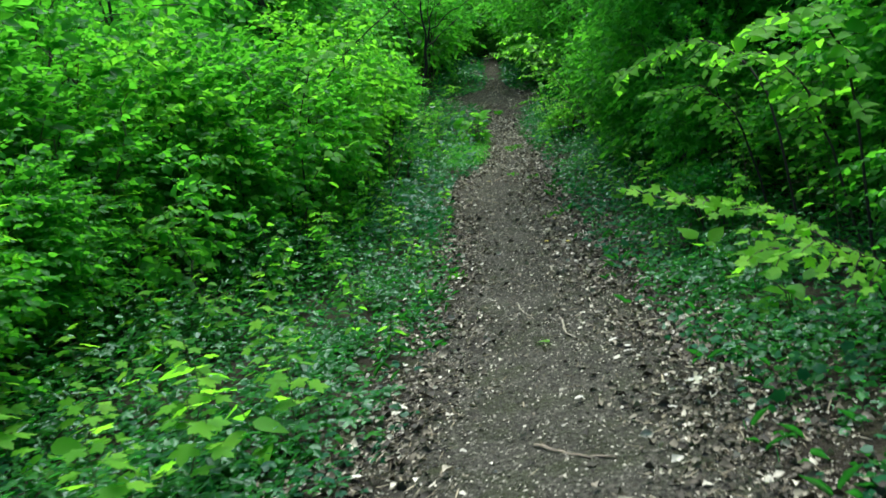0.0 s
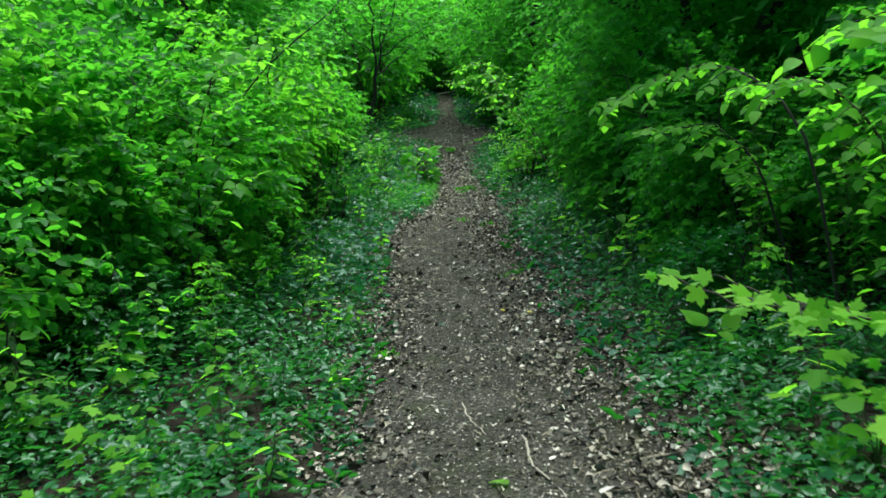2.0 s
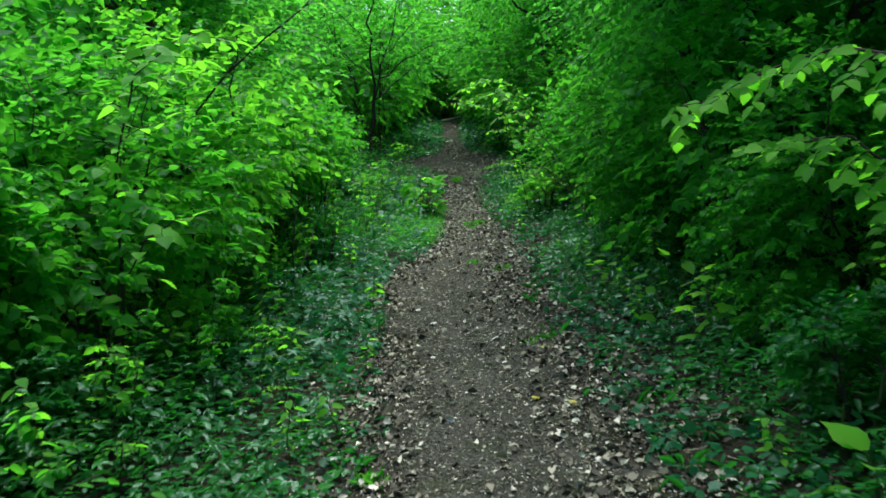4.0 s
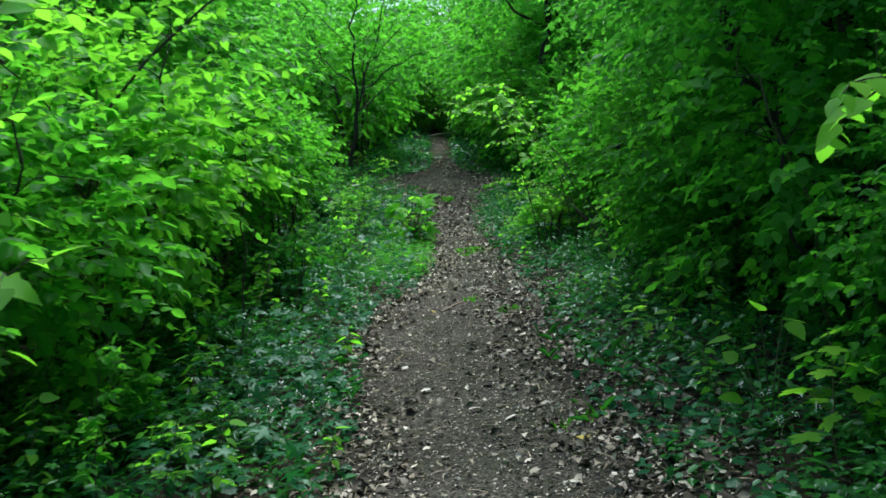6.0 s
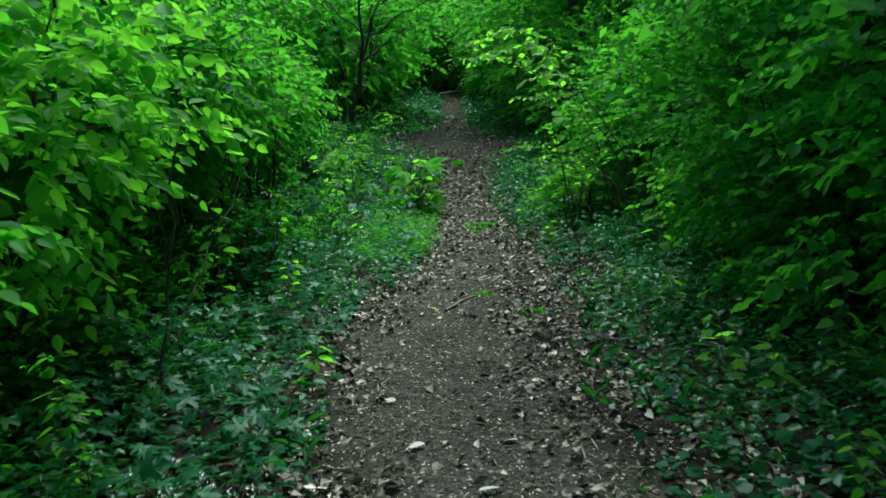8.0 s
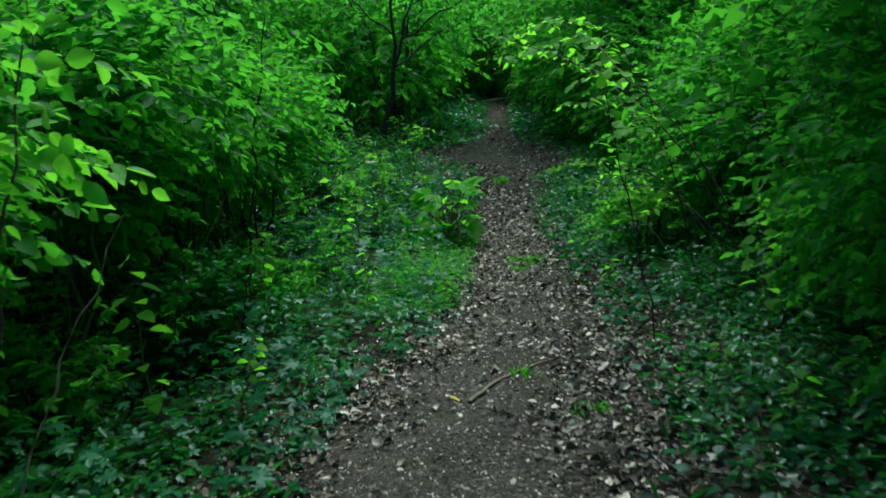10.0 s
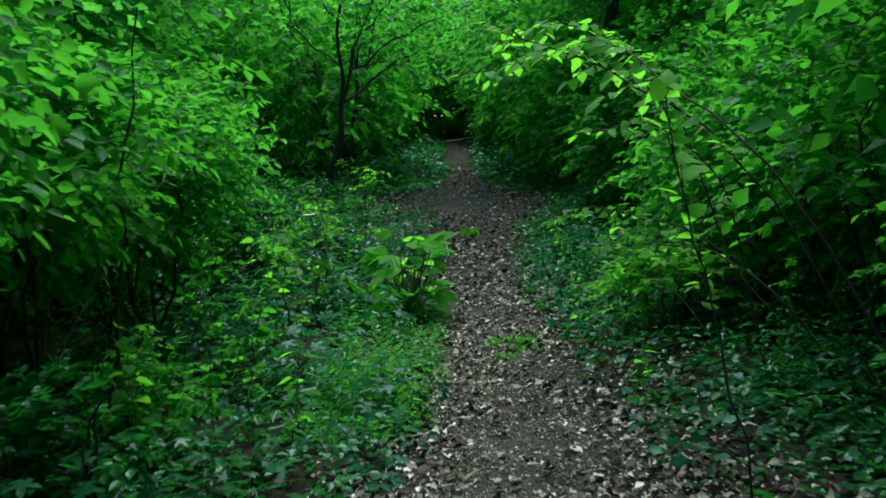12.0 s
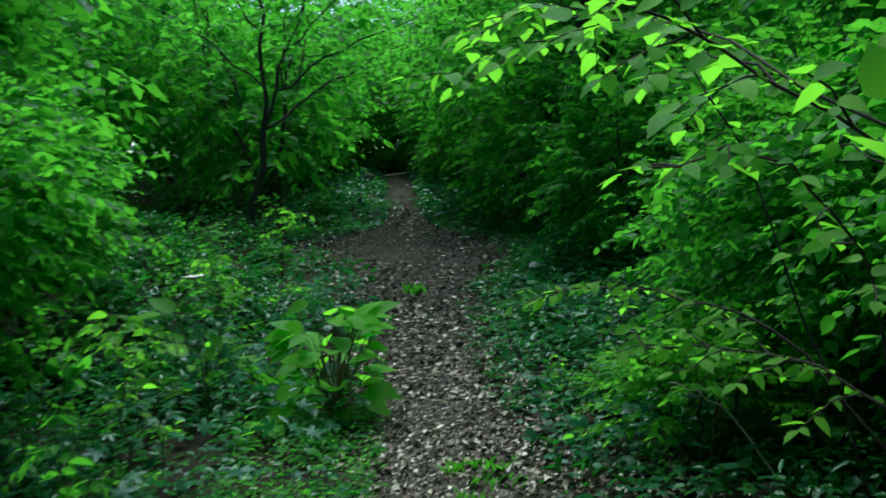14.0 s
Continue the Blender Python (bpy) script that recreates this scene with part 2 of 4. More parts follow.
    faces = np.stack([i * sides + j, i * sides + nxt, (i + 1) * sides + nxt, (i + 1) * sides + j], -1).reshape(-1, 4)
    return ring.reshape(-1, 3), faces


def join(pieces):
    verts, faces, at = [], [], 0
    for v, f in pieces:
        verts.append(v)
        faces.append(f + at)
        at += len(v)
    return np.concatenate(verts), np.concatenate(faces)


def bent(rng, a, b, n=8, sag=0.0, wobble=0.03):
    """A line from a to b that bows by sag (up) and wobbles a little."""
    a, b = np.asarray(a, float), np.asarray(b, float)
    s = np.linspace(0, 1, n)[:, None]
    p = a + (b - a) * s
    p[:, 2] += sag * 4 * (s * (1 - s))[:, 0]
    p[1:-1] += rng.normal(0, wobble * np.linalg.norm(b - a), (n - 2, 3)) * 0.5
    return p


# Leaf blades of unit length along +y, folded a little along the midrib: corners and faces
OVATE = (np.array([(0, 0, 0), (0.31, 0.22, 0.07), (0.33, 0.60, 0.05), (0, 1, -0.12), (-0.33, 0.60, 0.05), (-0.31, 0.22, 0.07)]),
         np.array([(0, 1, 2, 3), (0, 3, 4, 5)]))
LANCE = (np.array([(0, 0, 0), (0.15, 0.25, 0.04), (0.14, 0.6, 0.02), (0, 1, -0.12), (-0.14, 0.6, 0.02), (-0.15, 0.25, 0.04)]),
         np.array([(0, 1, 2, 3), (0, 3, 4, 5)]))
KITE = (np.array([(0, 0, 0), (0.3, 0.42, 0.05), (0, 1, -0.08), (-0.3, 0.42, 0.05)]), np.array([(0, 1, 2), (0, 2, 3)]))
CURLED = (np.array([(0, 0, 0.0), (0.16, 0.2, 0.22), (0.34, 0.5, 0.30), (0.1, 1, 0.05), (-0.22, 0.66, 0.12), (-0.36, 0.3, 0.34)]),
          np.array([(0, 1, 2, 3), (0, 3, 4, 5)]))
SHARD = (np.array([(0, 0, 0), (0.26, 0.2, 0.12), (0.12, 0.52, 0.02), (0.3, 0.95, 0.2), (-0.1, 0.8, 0.0), (-0.22, 0.35, 0.16)]),
         np.array([(0, 1, 2, 5), (2, 3, 4, 5)]))
SPLINTER = (np.array([(0, 0, 0), (0.04, 0.3, 0.02), (0.035, 0.7, 0.03), (0, 1, 0.0), (-0.03, 0.65, 0.03), (-0.03, 0.3, 0.02)]),
            np.array([(0, 1, 2, 3), (0, 3, 4, 5)]))
SMOOTH_LEAF = (np.array([(0, 0, 0), (0.17, 0.1, 0.05), (0.30, 0.30, 0.07), (0.29, 0.55, 0.05), (0.14, 0.82, -0.01), (0, 1, -0.1),
                         (-0.14, 0.82, -0.01), (-0.29, 0.55, 0.05), (-0.30, 0.30, 0.07), (-0.17, 0.1, 0.05)]),
               np.array([(0, 1, 2, 3, 4, 5), (0, 5, 6, 7, 8, 9)]))
LOBED = (np.array([(0, 0, 0), (0.2, 0.02, 0.02), (0.44, 0.14, -0.04), (0.36, 0.36, 0.04), (0.50, 0.62, -0.05), (0.27, 0.68, 0.04), (0, 1, -0.08),
                   (-0.27, 0.68, 0.04), (-0.50, 0.62, -0.05), (-0.36, 0.36, 0.04), (-0.44, 0.14, -0.04), (-0.2, 0.02, 0.02), (0, 0.36, 0.0)]),
         np.array([(0, 1, 12), (1, 2, 3), (1, 3, 12), (3, 4, 5), (3, 5, 12), (5, 6, 12), (6, 7, 12), (7, 8, 9), (7, 9, 12), (9, 10, 11), (9, 11, 12), (11, 0, 12)]))


def palmate():
    """A deeply cut five-lobed blade of unit length."""
    verts = [(0, 0.36, 0.03)]
    for turn_deg, reach in ((-124, 0.42), (-62, 0.58), (0, 0.64), (62, 0.58), (124, 0.42)):
        for step, f, dip in ((-31, 0.34, 0.0), (-15, 0.74, -0.01), (0, 1.0, -0.07), (15, 0.74, -0.01)):
            th = radians(turn_deg + step)
            verts.append((reach * f * math.sin(th), 0.36 + reach * f * math.cos(th), dip))
    verts.append((0, 0.1, 0.0))
    n = len(verts)
    return np.array(verts), np.array([(0, k + 1, k) for k in range(1, n - 1)] + [(0, 1, n - 1)])


PALM = palmate()


def blades(shape, at, along, up, size):
    """Many leaf blades at once: places, directions, upper sides and lengths."""
    v, f = shape
    along = along / (np.linalg.norm(along, axis=1)[:, None] + 1e-9)
    side = np.cross(along, up)
    side /= np.linalg.norm(side, axis=1)[:, None] + 1e-9
    top = np.cross(side, along)
    size = np.asarray(size)[:, None, None]
    verts = at[:, None] + size * (v[None, :, 0:1] * side[:, None] + v[None, :, 1:2] * along[:, None] + v[None, :, 2:3] * top[:, None])
    faces = f[None] + (np.arange(len(at)) * len(v))[:, None, None]
    return verts.reshape(-1, 3), faces.reshape(-1, f.shape[1])


def sprays(rng, base, way, length, leaf, per=11, flat=0.6, droop=0.25):
    """Leafy twigs: leaves alternate left and right along each, held nearly level. Gives places, directions, upper sides, sizes."""
    n = len(base)
    way = way / np.linalg.norm(way, axis=1)[:, None]
    s = np.tile(np.linspace(0.12, 1.0, per), (n, 1)) + rng.uniform(-0.04, 0.04, (n, per))
    side = np.cross(way, [0, 0, 1.0])
    side /= np.linalg.norm(side, axis=1)[:, None] + 1e-9
    at = base[:, None] + way[:, None] * (s * length[:, None])[..., None]
    at[..., 2] -= droop * length[:, None] * s ** 2
    hand = np.where(np.arange(per) % 2, 1.0, -1.0)[None, :, None]
    spread = np.where(np.arange(per) == per - 1, 0.1, 1.0)[None, :, None]
    along = way[:, None] * rng.uniform(0.4, 0.9, (n, per, 1)) + side[:, None] * hand * spread * rng.uniform(0.6, 1.0, (n, per, 1))
    along = along + rng.normal(0, 0.18, (n, per, 3))
    along[..., 2] -= rng.uniform(0.0, 0.8, (n, per))
    upper = np.array([0, 0, 1.0]) + rng.normal(0, flat, (n, per, 3))
    size = leaf * rng.uniform(0.45, 1.3, (n, per)) * rng.uniform(0.75, 1.2, (n, 1)) * (1.05 - 0.3 * s ** 3)
    return at.reshape(-1, 3), along.reshape(-1, 3), upper.reshape(-1, 3), size.ravel()


def crown_points(rng, n, centre, radii, hollow=0.5, lumps=9):
    """Twig bases in an uneven crown made of lumps, thinner inside: places and outward directions."""
    ang, tilt = rng.uniform(0, 2 * math.pi, lumps), np.arcsin(rng.uniform(-0.6, 1.0, lumps))
    mid = np.stack([np.cos(ang) * np.cos(tilt), np.sin(ang) * np.cos(tilt), np.sin(tilt)], 1) * rng.uniform(0.45, 0.8, (lumps, 1))
    size = rng.uniform(0.3, 0.55, lumps)
    pick = rng.integers(0, lumps, n)
    d = rng.normal(0, 1, (n, 3))
    d /= np.linalg.norm(d, axis=1)[:, None]
    reach = rng.uniform(hollow, 1.0, n) ** 0.7
    local = mid[pick] + d * (size[pick] * reach)[:, None]
    out = local / (np.linalg.norm(local, axis=1)[:, None] + 1e-6) * 0.8 + d * 0.5
    out[:, 2] = out[:, 2] * 0.5 + 0.12
    return np.asarray(centre) + local * np.asarray(radii), out


def rot_z(m_x, m_y, turn_deg, size, tall=1.0):
    z = float(ground_z(m_x, m_y))
    return pose(m_x, m_y, z - 0.02, 0, 0, turn_deg) @ Matrix.Diagonal((size, size, size * tall, 1))


def make_shrub(seed, height, radius, twigs, leaf, shape, mat, name="shrub", per=11, low=0.25, twig_len=0.38, lumps=10):
    """A many-stemmed shrub: stems, fine twigs, and a crown of leafy sprays, round its base at the origin."""
    rng = np.random.default_rng(seed)
    root = new(name)
    centre, radii = (0, 0, height * (0.5 + low / 2)), (radius, radius, height * (0.5 - low / 2) * 1.1)
    base, way = crown_points(rng, twigs, centre, radii, 0.35, lumps)
    keep = base[:, 2] > 0.08
    base, way = base[keep], way[keep]
    stems = []
    for k in range(rng.integers(5, 8)):
        a = rng.uniform(0, 6.28)
        foot = np.array([0.12 * math.cos(a), 0.12 * math.sin(a), 0.0])
        tip = np.array([radius * 0.6 * math.cos(a), radius * 0.6 * math.sin(a), height * rng.uniform(0.7, 0.95)])
        line = bent(rng, foot, tip, 9, 0.12 * height, 0.05)
        stems.append(line)
        part("stem", *tube(line, (0.018, 0.012, 0.004), 6), BARK if k % 3 else STEM, root)
    joints = np.concatenate(stems)
    limbs = []
    for i in rng.choice(len(base), min(36, len(base)), replace=False):
        near = joints[np.argmin(np.linalg.norm(joints - base[i], axis=1) + np.maximum(joints[:, 2] - base[i, 2], 0))]
        limbs.append(tube(bent(rng, near, base[i], 5, 0.05, 0.06), (0.006, 0.003), 3))
    tagged(part("twig_tangle", *join(limbs), BARK, root), kind="stuff")
    length = rng.uniform(0.6, 1.2, len(base)) * twig_len
    tagged(part("foliage", *blades(shape, *sprays(rng, base, way, length, leaf, per)), mat, root), kind="stuff")
    return root


def make_tree(seed, height, crown_low, radius, twigs, leaf, mat, girth=0.07, shape=KITE, per=10, lean=0.0, name="tree", limbs_n=9):
    """A woodland tree: tapered trunk, limbs, and an open crown of leafy sprays."""
    rng = np.random.default_rng(seed)
    root = new(name)
    line = bent(rng, (0, 0, -0.05), (lean * height, 0, height), 14, 0, 0.035)
    smooth_shade(part("trunk", *tube(line, (girth, girth * 0.8, girth * 0.5, girth * 0.15), 9), BARK, root))
    centre = np.array([lean * height * 0.6, 0, (height + crown_low) / 2])
    base, way = crown_points(rng, twigs, centre, (radius, radius, (height - crown_low) * 0.62), 0.3, 16)
    base, way = base[base[:, 2] > crown_low * 0.8], way[base[:, 2] > crown_low * 0.8]
    for i in rng.choice(len(base), limbs_n, replace=False):
        k = int(np.clip((base[i, 2] - 0.35 * radius) / height * 13, 3, 12))
        part("limb", *tube(bent(rng, line[k], base[i], 7, 0.1, 0.06), (girth * 0.35, girth * 0.2, 0.006), 6), BARK, root)
    length = rng.uniform(0.6, 1.2, len(base)) * 0.55
    tagged(part("crown", *blades(shape, *sprays(rng, base, way, length, leaf, per, 0.65)), mat, root), kind="stuff")
    return root


def make_whip(seed, tall, leaf, shape, mat, shoots, name="leafy_whip"):
    """A thin upright young stem with short leafy side shoots from low down."""
    rng = np.random.default_rng(seed)
    root = new(name)
    line = bent(rng, (0, 0, -0.03), (rng.normal(0, 0.1) * tall, rng.normal(0, 0.1) * tall, tall), 9, 0, 0.04)
    smooth_shade(part("stem", *tube(line, (0.009, 0.007, 0.002), 6), BARK, root))
    s = rng.uniform(0.18, 1.0, shoots) ** 0.8
    base = np.stack([np.interp(s, np.linspace(0, 1, 9), line[:, k]) for k in range(3)], 1)
    ang = np.arange(shoots) * 2.4 + rng.normal(0, 0.4, shoots)
    way = np.stack([np.cos(ang), np.sin(ang), rng.uniform(-0.1, 0.5, shoots)], 1)
    length = tall * rng.uniform(0.14, 0.3, shoots) * (1.15 - 0.6 * s)
    tips = base + way * length[:, None]
    tagged(part("shoot_tangle", *join([tube([a, (a + b) / 2, b], (0.003, 0.0015), 3) for a, b in zip(base, tips)]), STEM, root), kind="stuff")
    tagged(part("foliage", *blades(shape, *sprays(rng, base, way, length, leaf, 7, 0.5, 0.2)), mat, root), kind="stuff")
    return root


def make_nettle(seed, tall, leaf, mat, name="tall_herb"):
    """An upright herb: crossed pairs of drooping leaves up a square stem, largest in the middle."""
    rng = np.random.default_rng(seed)
    root = new(name)
    line = bent(rng, (0, 0, -0.02), (rng.normal(0, 0.07), rng.normal(0, 0.07), tall), 6, 0, 0.03)
    part("stem", *tube(line, (0.005, 0.003), 4), STEM, root)
    k = 22
    s = np.repeat((np.arange(k // 2) + 1.0) / (k // 2), 2)
    ang = np.repeat(np.arange(k // 2) * 1.57, 2) + np.tile([0, math.pi], k // 2) + rng.normal(0, 0.25, k)
    out = np.stack([np.cos(ang), np.sin(ang), rng.uniform(-0.45, 0.1, k)], 1)
    at = np.stack([np.interp(s, np.linspace(0, 1, 6), line[:, c]) for c in range(3)], 1) + out * (0.03, 0.03, 0)
    size = leaf * (0.35 + 1.0 * np.sin(math.pi * (0.15 + 0.75 * s))) * rng.uniform(0.75, 1.15, k)
    tagged(part("foliage", *blades(SMOOTH_LEAF, at, out, np.array([0, 0, 1.0]) + rng.normal(0, 0.25, (k, 3)), size), mat, root), kind="stuff")
    return root


def place(proto, spots, label, category, group):
    """The first spot takes the thing itself, the rest take copies. A spot: x, y, turn, size, height factor."""
    for k, spot in enumerate(spots):
        m = rot_z(*spot)
        if k == 0:
            proto.matrix_basis = m
            tagged(proto, label, category, group)
        else:
            copy_thing(proto, m)


# ---- ground ----
def build_ground():
    xs = np.concatenate([[-300, -150, -80, -45, -30, -20, -14, -10, -7], np.arange(-5, 6.5, 0.11), [8, 10, 14, 20, 30, 45, 80, 150, 300]])
    ys = np.concatenate([[-300, -150, -80, -40, -20, -12, -8], np.arange(-5, 32, 0.13), np.arange(32, 62, 0.6), [70, 90, 130, 200, 300]])
    gx, gy = np.meshgrid(xs, ys)
    gz = ground_z(gx, gy)
    w, h = len(xs), len(ys)
    i, j = np.meshgrid(np.arange(h - 1), np.arange(w - 1), indexing="ij")
    a = (i * w + j).ravel()
    ob = part("ground", np.stack([gx, gy, gz], -1).reshape(-1, 3), np.stack([a, a + 1, a + w + 1, a + w], 1), SOIL)
    smooth_shade(ob)
    mask = smooth(0.16, -0.16, off_path(gx, gy) + 0.12 * wave(3 * gx, 3 * gy))
    layer = ob.data.attributes.new("trodden", "FLOAT", "POINT")
    layer.data.foreach_set("value", mask.ravel().astype(np.float32))
    tagged(ob, "grey-brown trodden earth path through dark woodland soil", "ground", kind="structure")


build_ground()


# ---- shrubs along both sides ----
dogwood = [make_shrub(11 + k, 2.5, 1.2, 620, 0.10, OVATE, SHRUB_LEAF, "shrub", 11, 0.0, 0.38, 14) for k in range(3)]
privet = [make_shrub(21 + k, 2.4, 1.15, 740, 0.078, OVATE, SHRUB_LEAF, "shrub", 12, 0.0, 0.34, 14) for k in range(2)]
hazel = [make_shrub(31 + k, 2.7, 1.25, 520, 0.11, SMOOTH_LEAF, SHRUB_LEAF if k < 2 else FRESH_LIT_LEAF, "hazel_shrub", 9, 0.2 if k else 0.5, 0.42, 14) for k in range(3)]
rngp = np.random.default_rng(5)


def row(side, ys, offset, jitter, size):
    out = []
    for y in ys:
        edge = np.interp(y, *(LEFT_EDGE if side < 0 else RIGHT_EDGE))
        out.append((edge + side * (offset + rngp.uniform(-jitter, jitter)), y + rngp.uniform(-0.3, 0.3), rngp.uniform(0, 360), size * rngp.uniform(0.85, 1.12), rngp.uniform(0.92, 1.15)))
    return out


left_front = [(-3.3, 5.5, 140, 0.75, 0.9), (-3.35, 7.1, 330, 0.8, 1.0), (-4.2, 4.2, 20, 0.9, 1.0), (-4.0, 6.4, 250, 1.0, 1.0), (-3.2, 8.6, 130, 1.0, 1.0), (-2.35, 10.6, 220, 0.95, 1.05), (-2.1, 12.5, 310, 0.95, 1.0),
              (-1.85, 14.3, 70, 0.9, 1.0), (-1.65, 16.2, 160, 0.9, 1.0), (-1.35, 18.2, 200, 0.85, 1.0), (-1.15, 20.2, 15, 0.85, 1.0), (-1.25, 22.2, 80, 0.8, 1.05), (-1.9, 24.4, 300, 0.85, 1.0)]
right_front = [(3.4, 4.4, 40, 0.85, 0.95), (4.1, 6.6, 100, 0.95, 1.0), (3.9, 8.8, 200, 0.95, 1.0), (3.35, 10.5, 290, 0.95, 1.0), (3.4, 12.4, 30, 0.95, 1.05),
               (3.55, 14.2, 140, 0.9, 1.0), (3.6, 16.0, 230, 0.9, 1.0), (3.65, 18.0, 320, 0.9, 1.0), (3.85, 19.9, 60, 0.85, 1.0), (4.2, 22.0, 10, 0.9, 1.0), (4.3, 24.3, 75, 0.9, 1.0)]
back_left = row(-1, np.arange(3, 30, 2.0), 4.6, 0.5, 1.25) + row(-1, np.arange(30, 40, 2.0), 2.0, 0.4, 1.0)
back_right = row(1, np.arange(3, 30, 2.0), 4.3, 0.5, 1.25) + row(1, np.arange(27, 40, 2.0), 1.7, 0.4, 1.0)
start_wood = row(-1, np.arange(-8, -0.5, 2.2), 2.6, 0.4, 1.0) + row(1, np.arange(-8, -0.5, 2.2), 2.4, 0.4, 1.0) + [(x, -10.5, 40 * x, 1.2, 1.1) for x in (-4.0, -2.0, 0.0, 2.0, 4.0)]
path_end = start_wood + [(x, y, 70 * i, 0.8, 0.9) for i, (x, y) in enumerate(((2.2, 37.2), (3.4, 37.0), (4.6, 36.6), (1.0, 37.6), (2.8, 38.4), (5.6, 37.6), (-0.4, 37.2)))] + row(-1, np.arange(1, 40, 2.6), 7.0, 0.6, 1.5) + row(1, np.arange(1, 40, 2.6), 6.8, 0.6, 1.5) + [(x, 44.5 + (i % 2), 50 * i, 1.15, 1.0) for i, x in enumerate(np.arange(-7, 13, 2.2))] + [(-2.0, 38.5, 0, 1.1, 1.1), (0.3, 39.2, 60, 1.1, 1.1), (2.3, 39.6, 120, 1.15, 1.1), (4.4, 38.9, 200, 1.1, 1.1), (6.6, 38.4, 280, 1.2, 1.1), (1.2, 42.0, 30, 1.3, 1.2), (3.8, 42.5, 330, 1.3, 1.2),
            (0.9, 33.6, 15, 0.62, 1.0), (4.0, 32.6, 190, 0.65, 1.0), (3.9, 35.4, 100, 0.75, 1.0), (1.0, 36.4, 300, 0.75, 1.0)]
upright_spots = [s for s in left_front if s[1] > 12]
everyone = [s for s in left_front if s[1] <= 12] + right_front
kinds = dogwood + privet
groups = [[] for _ in kinds]
for k, spot in enumerate(everyone):
    groups[(k * 3 + k // 5) % len(kinds)].append(spot)
for k, (proto, spots) in enumerate(zip(kinds, groups)):
    place(proto, spots, "dense green leafy shrub standing beside the earth path", "shrub", "shrubs along the path")
back_shrub = [make_shrub(35 + k, 2.6, 1.25, 420, 0.12, KITE, SHRUB_LEAF, "shrub", 10, 0.0, 0.5, 14) for k in range(3)]
behind = back_left + back_right + path_end
for k in range(3):
    place(back_shrub[k], behind[k::3], "dense green shrub filling the wood behind the path", "shrub", "shrubs behind")
upright = [make_shrub(45 + k, 2.7, 1.15, 640, 0.10, OVATE, SHRUB_LEAF, "shrub", 11, 0.3, 0.42, 16) for k in range(2)]
for k in range(2):
    place(upright[k], upright_spots[k::2], "upright green shrub with leaves down to its thin stems", "shrub", "shrubs along the path")
place(hazel[0], [(4.0, 7.4, 10, 0.85, 0.95), (4.4, 12.8, 80, 0.85, 0.95), (-0.85, 19.5, 170, 0.85, 1.15), (-1.15, 15.6, 20, 0.9, 1.15), (-1.05, 17.5, 300, 0.85, 1.15)], "hazel shrub with large bright green rounded leaves", "shrub", "hazel shrubs")
# Brighter leaf copy of the hazel where more light would fall
place(hazel[2], [(-1.4, 13.4, 110, 0.9, 1.15), (-2.9, 10.0, 330, 0.9, 1.0), (-4.1, 6.2, 30, 0.9, 1.0)], "hazel shrub with large fresh yellow-green leaves, coloured bright for the light", "shrub", "hazel shrubs")
place(hazel[1], [(-1.85, 11.4, 240, 0.85, 1.0), (3.75, 19.5, 120, 0.82, 1.0), (-3.6, 8.4, 60, 0.9, 1.0), (3.5, 14.9, 200, 0.85, 1.0), (4.0, 20.9, 280, 0.8, 0.95)], "hazel shrub with large bright green rounded leaves", "shrub", "hazel shrubs")

low_bush = [make_shrub(41 + k, 1.05, 0.6, 190, 0.09, SMOOTH_LEAF, HERB_LEAF if k else SHRUB_LEAF, "low_bush", 9, 0.0, 0.26, 8) for k in range(2)]
place(low_bush[0], [(-1.25, 11.8, 90, 0.6, 1), (-1.2, 14.9, 200, 1.0, 1), (-0.4, 17.6, 300, 0.9, 1), (2.75, 10.2, 130, 0.75, 1)],
      "low green bush in the undergrowth", "bush", "low bushes")
place(low_bush[1], [(-1.9, 9.6, 0, 0.7, 1), (-1.2, 13.2, 110, 1.0, 1), (-0.5, 16.4, 210, 1.0, 1), (-0.6, 22.2, 70, 0.9, 1), (0.25, 23.6, 30, 0.7, 0.9), (-0.5, 24.6, 150, 0.85, 0.9), (0.55, 25.6, 260, 0.6, 0.85), (-0.9, 26.2, 10, 0.9, 1), (1.0, 28.9, 80, 0.6, 1), (2.5, 8.8, 160, 0.9, 1)],
      "low dark green bush in the undergrowth", "bush", "low bushes")

# Bright leaf colour stands in for light; last three lighten the path's end
lit_bush = make_shrub(44, 1.0, 0.62, 210, 0.075, SMOOTH_LEAF, FRESH_LIT_LEAF, "low_bush", 9, 0.0, 0.3, 9)
place(lit_bush, [(2.8, 19.4, 20, 0.75, 0.8), (2.85, 20.6, 140, 0.65, 0.75), (2.6, 36.2, 50, 0.8, 1.0), (3.3, 36.5, 170, 0.9, 1.0), (1.9, 36.6, 290, 0.85, 1.0)], "low green bush coloured bright for the light, spreading at the path's edge", "bush", "low bushes")


def scatter(seed, count, side, near, far, y0, y1, low, high):
    """Spots in a band beside the path, a little taller away from it."""
    rng = np.random.default_rng(seed)
    out = []
    for k in range(count):
        y = y0 + (y1 - y0) * (k + rng.uniform(0, 1)) / count
        d = rng.uniform(near, far)
        x = np.interp(y, *LEFT_EDGE) - d if side < 0 else np.interp(y, *RIGHT_EDGE) + d
        out.append((float(x), float(y), rng.uniform(0, 360), rng.uniform(low, high) * (0.75 + 0.25 * (d - near) / (far - near)), rng.uniform(0.9, 1.15)))
    return out


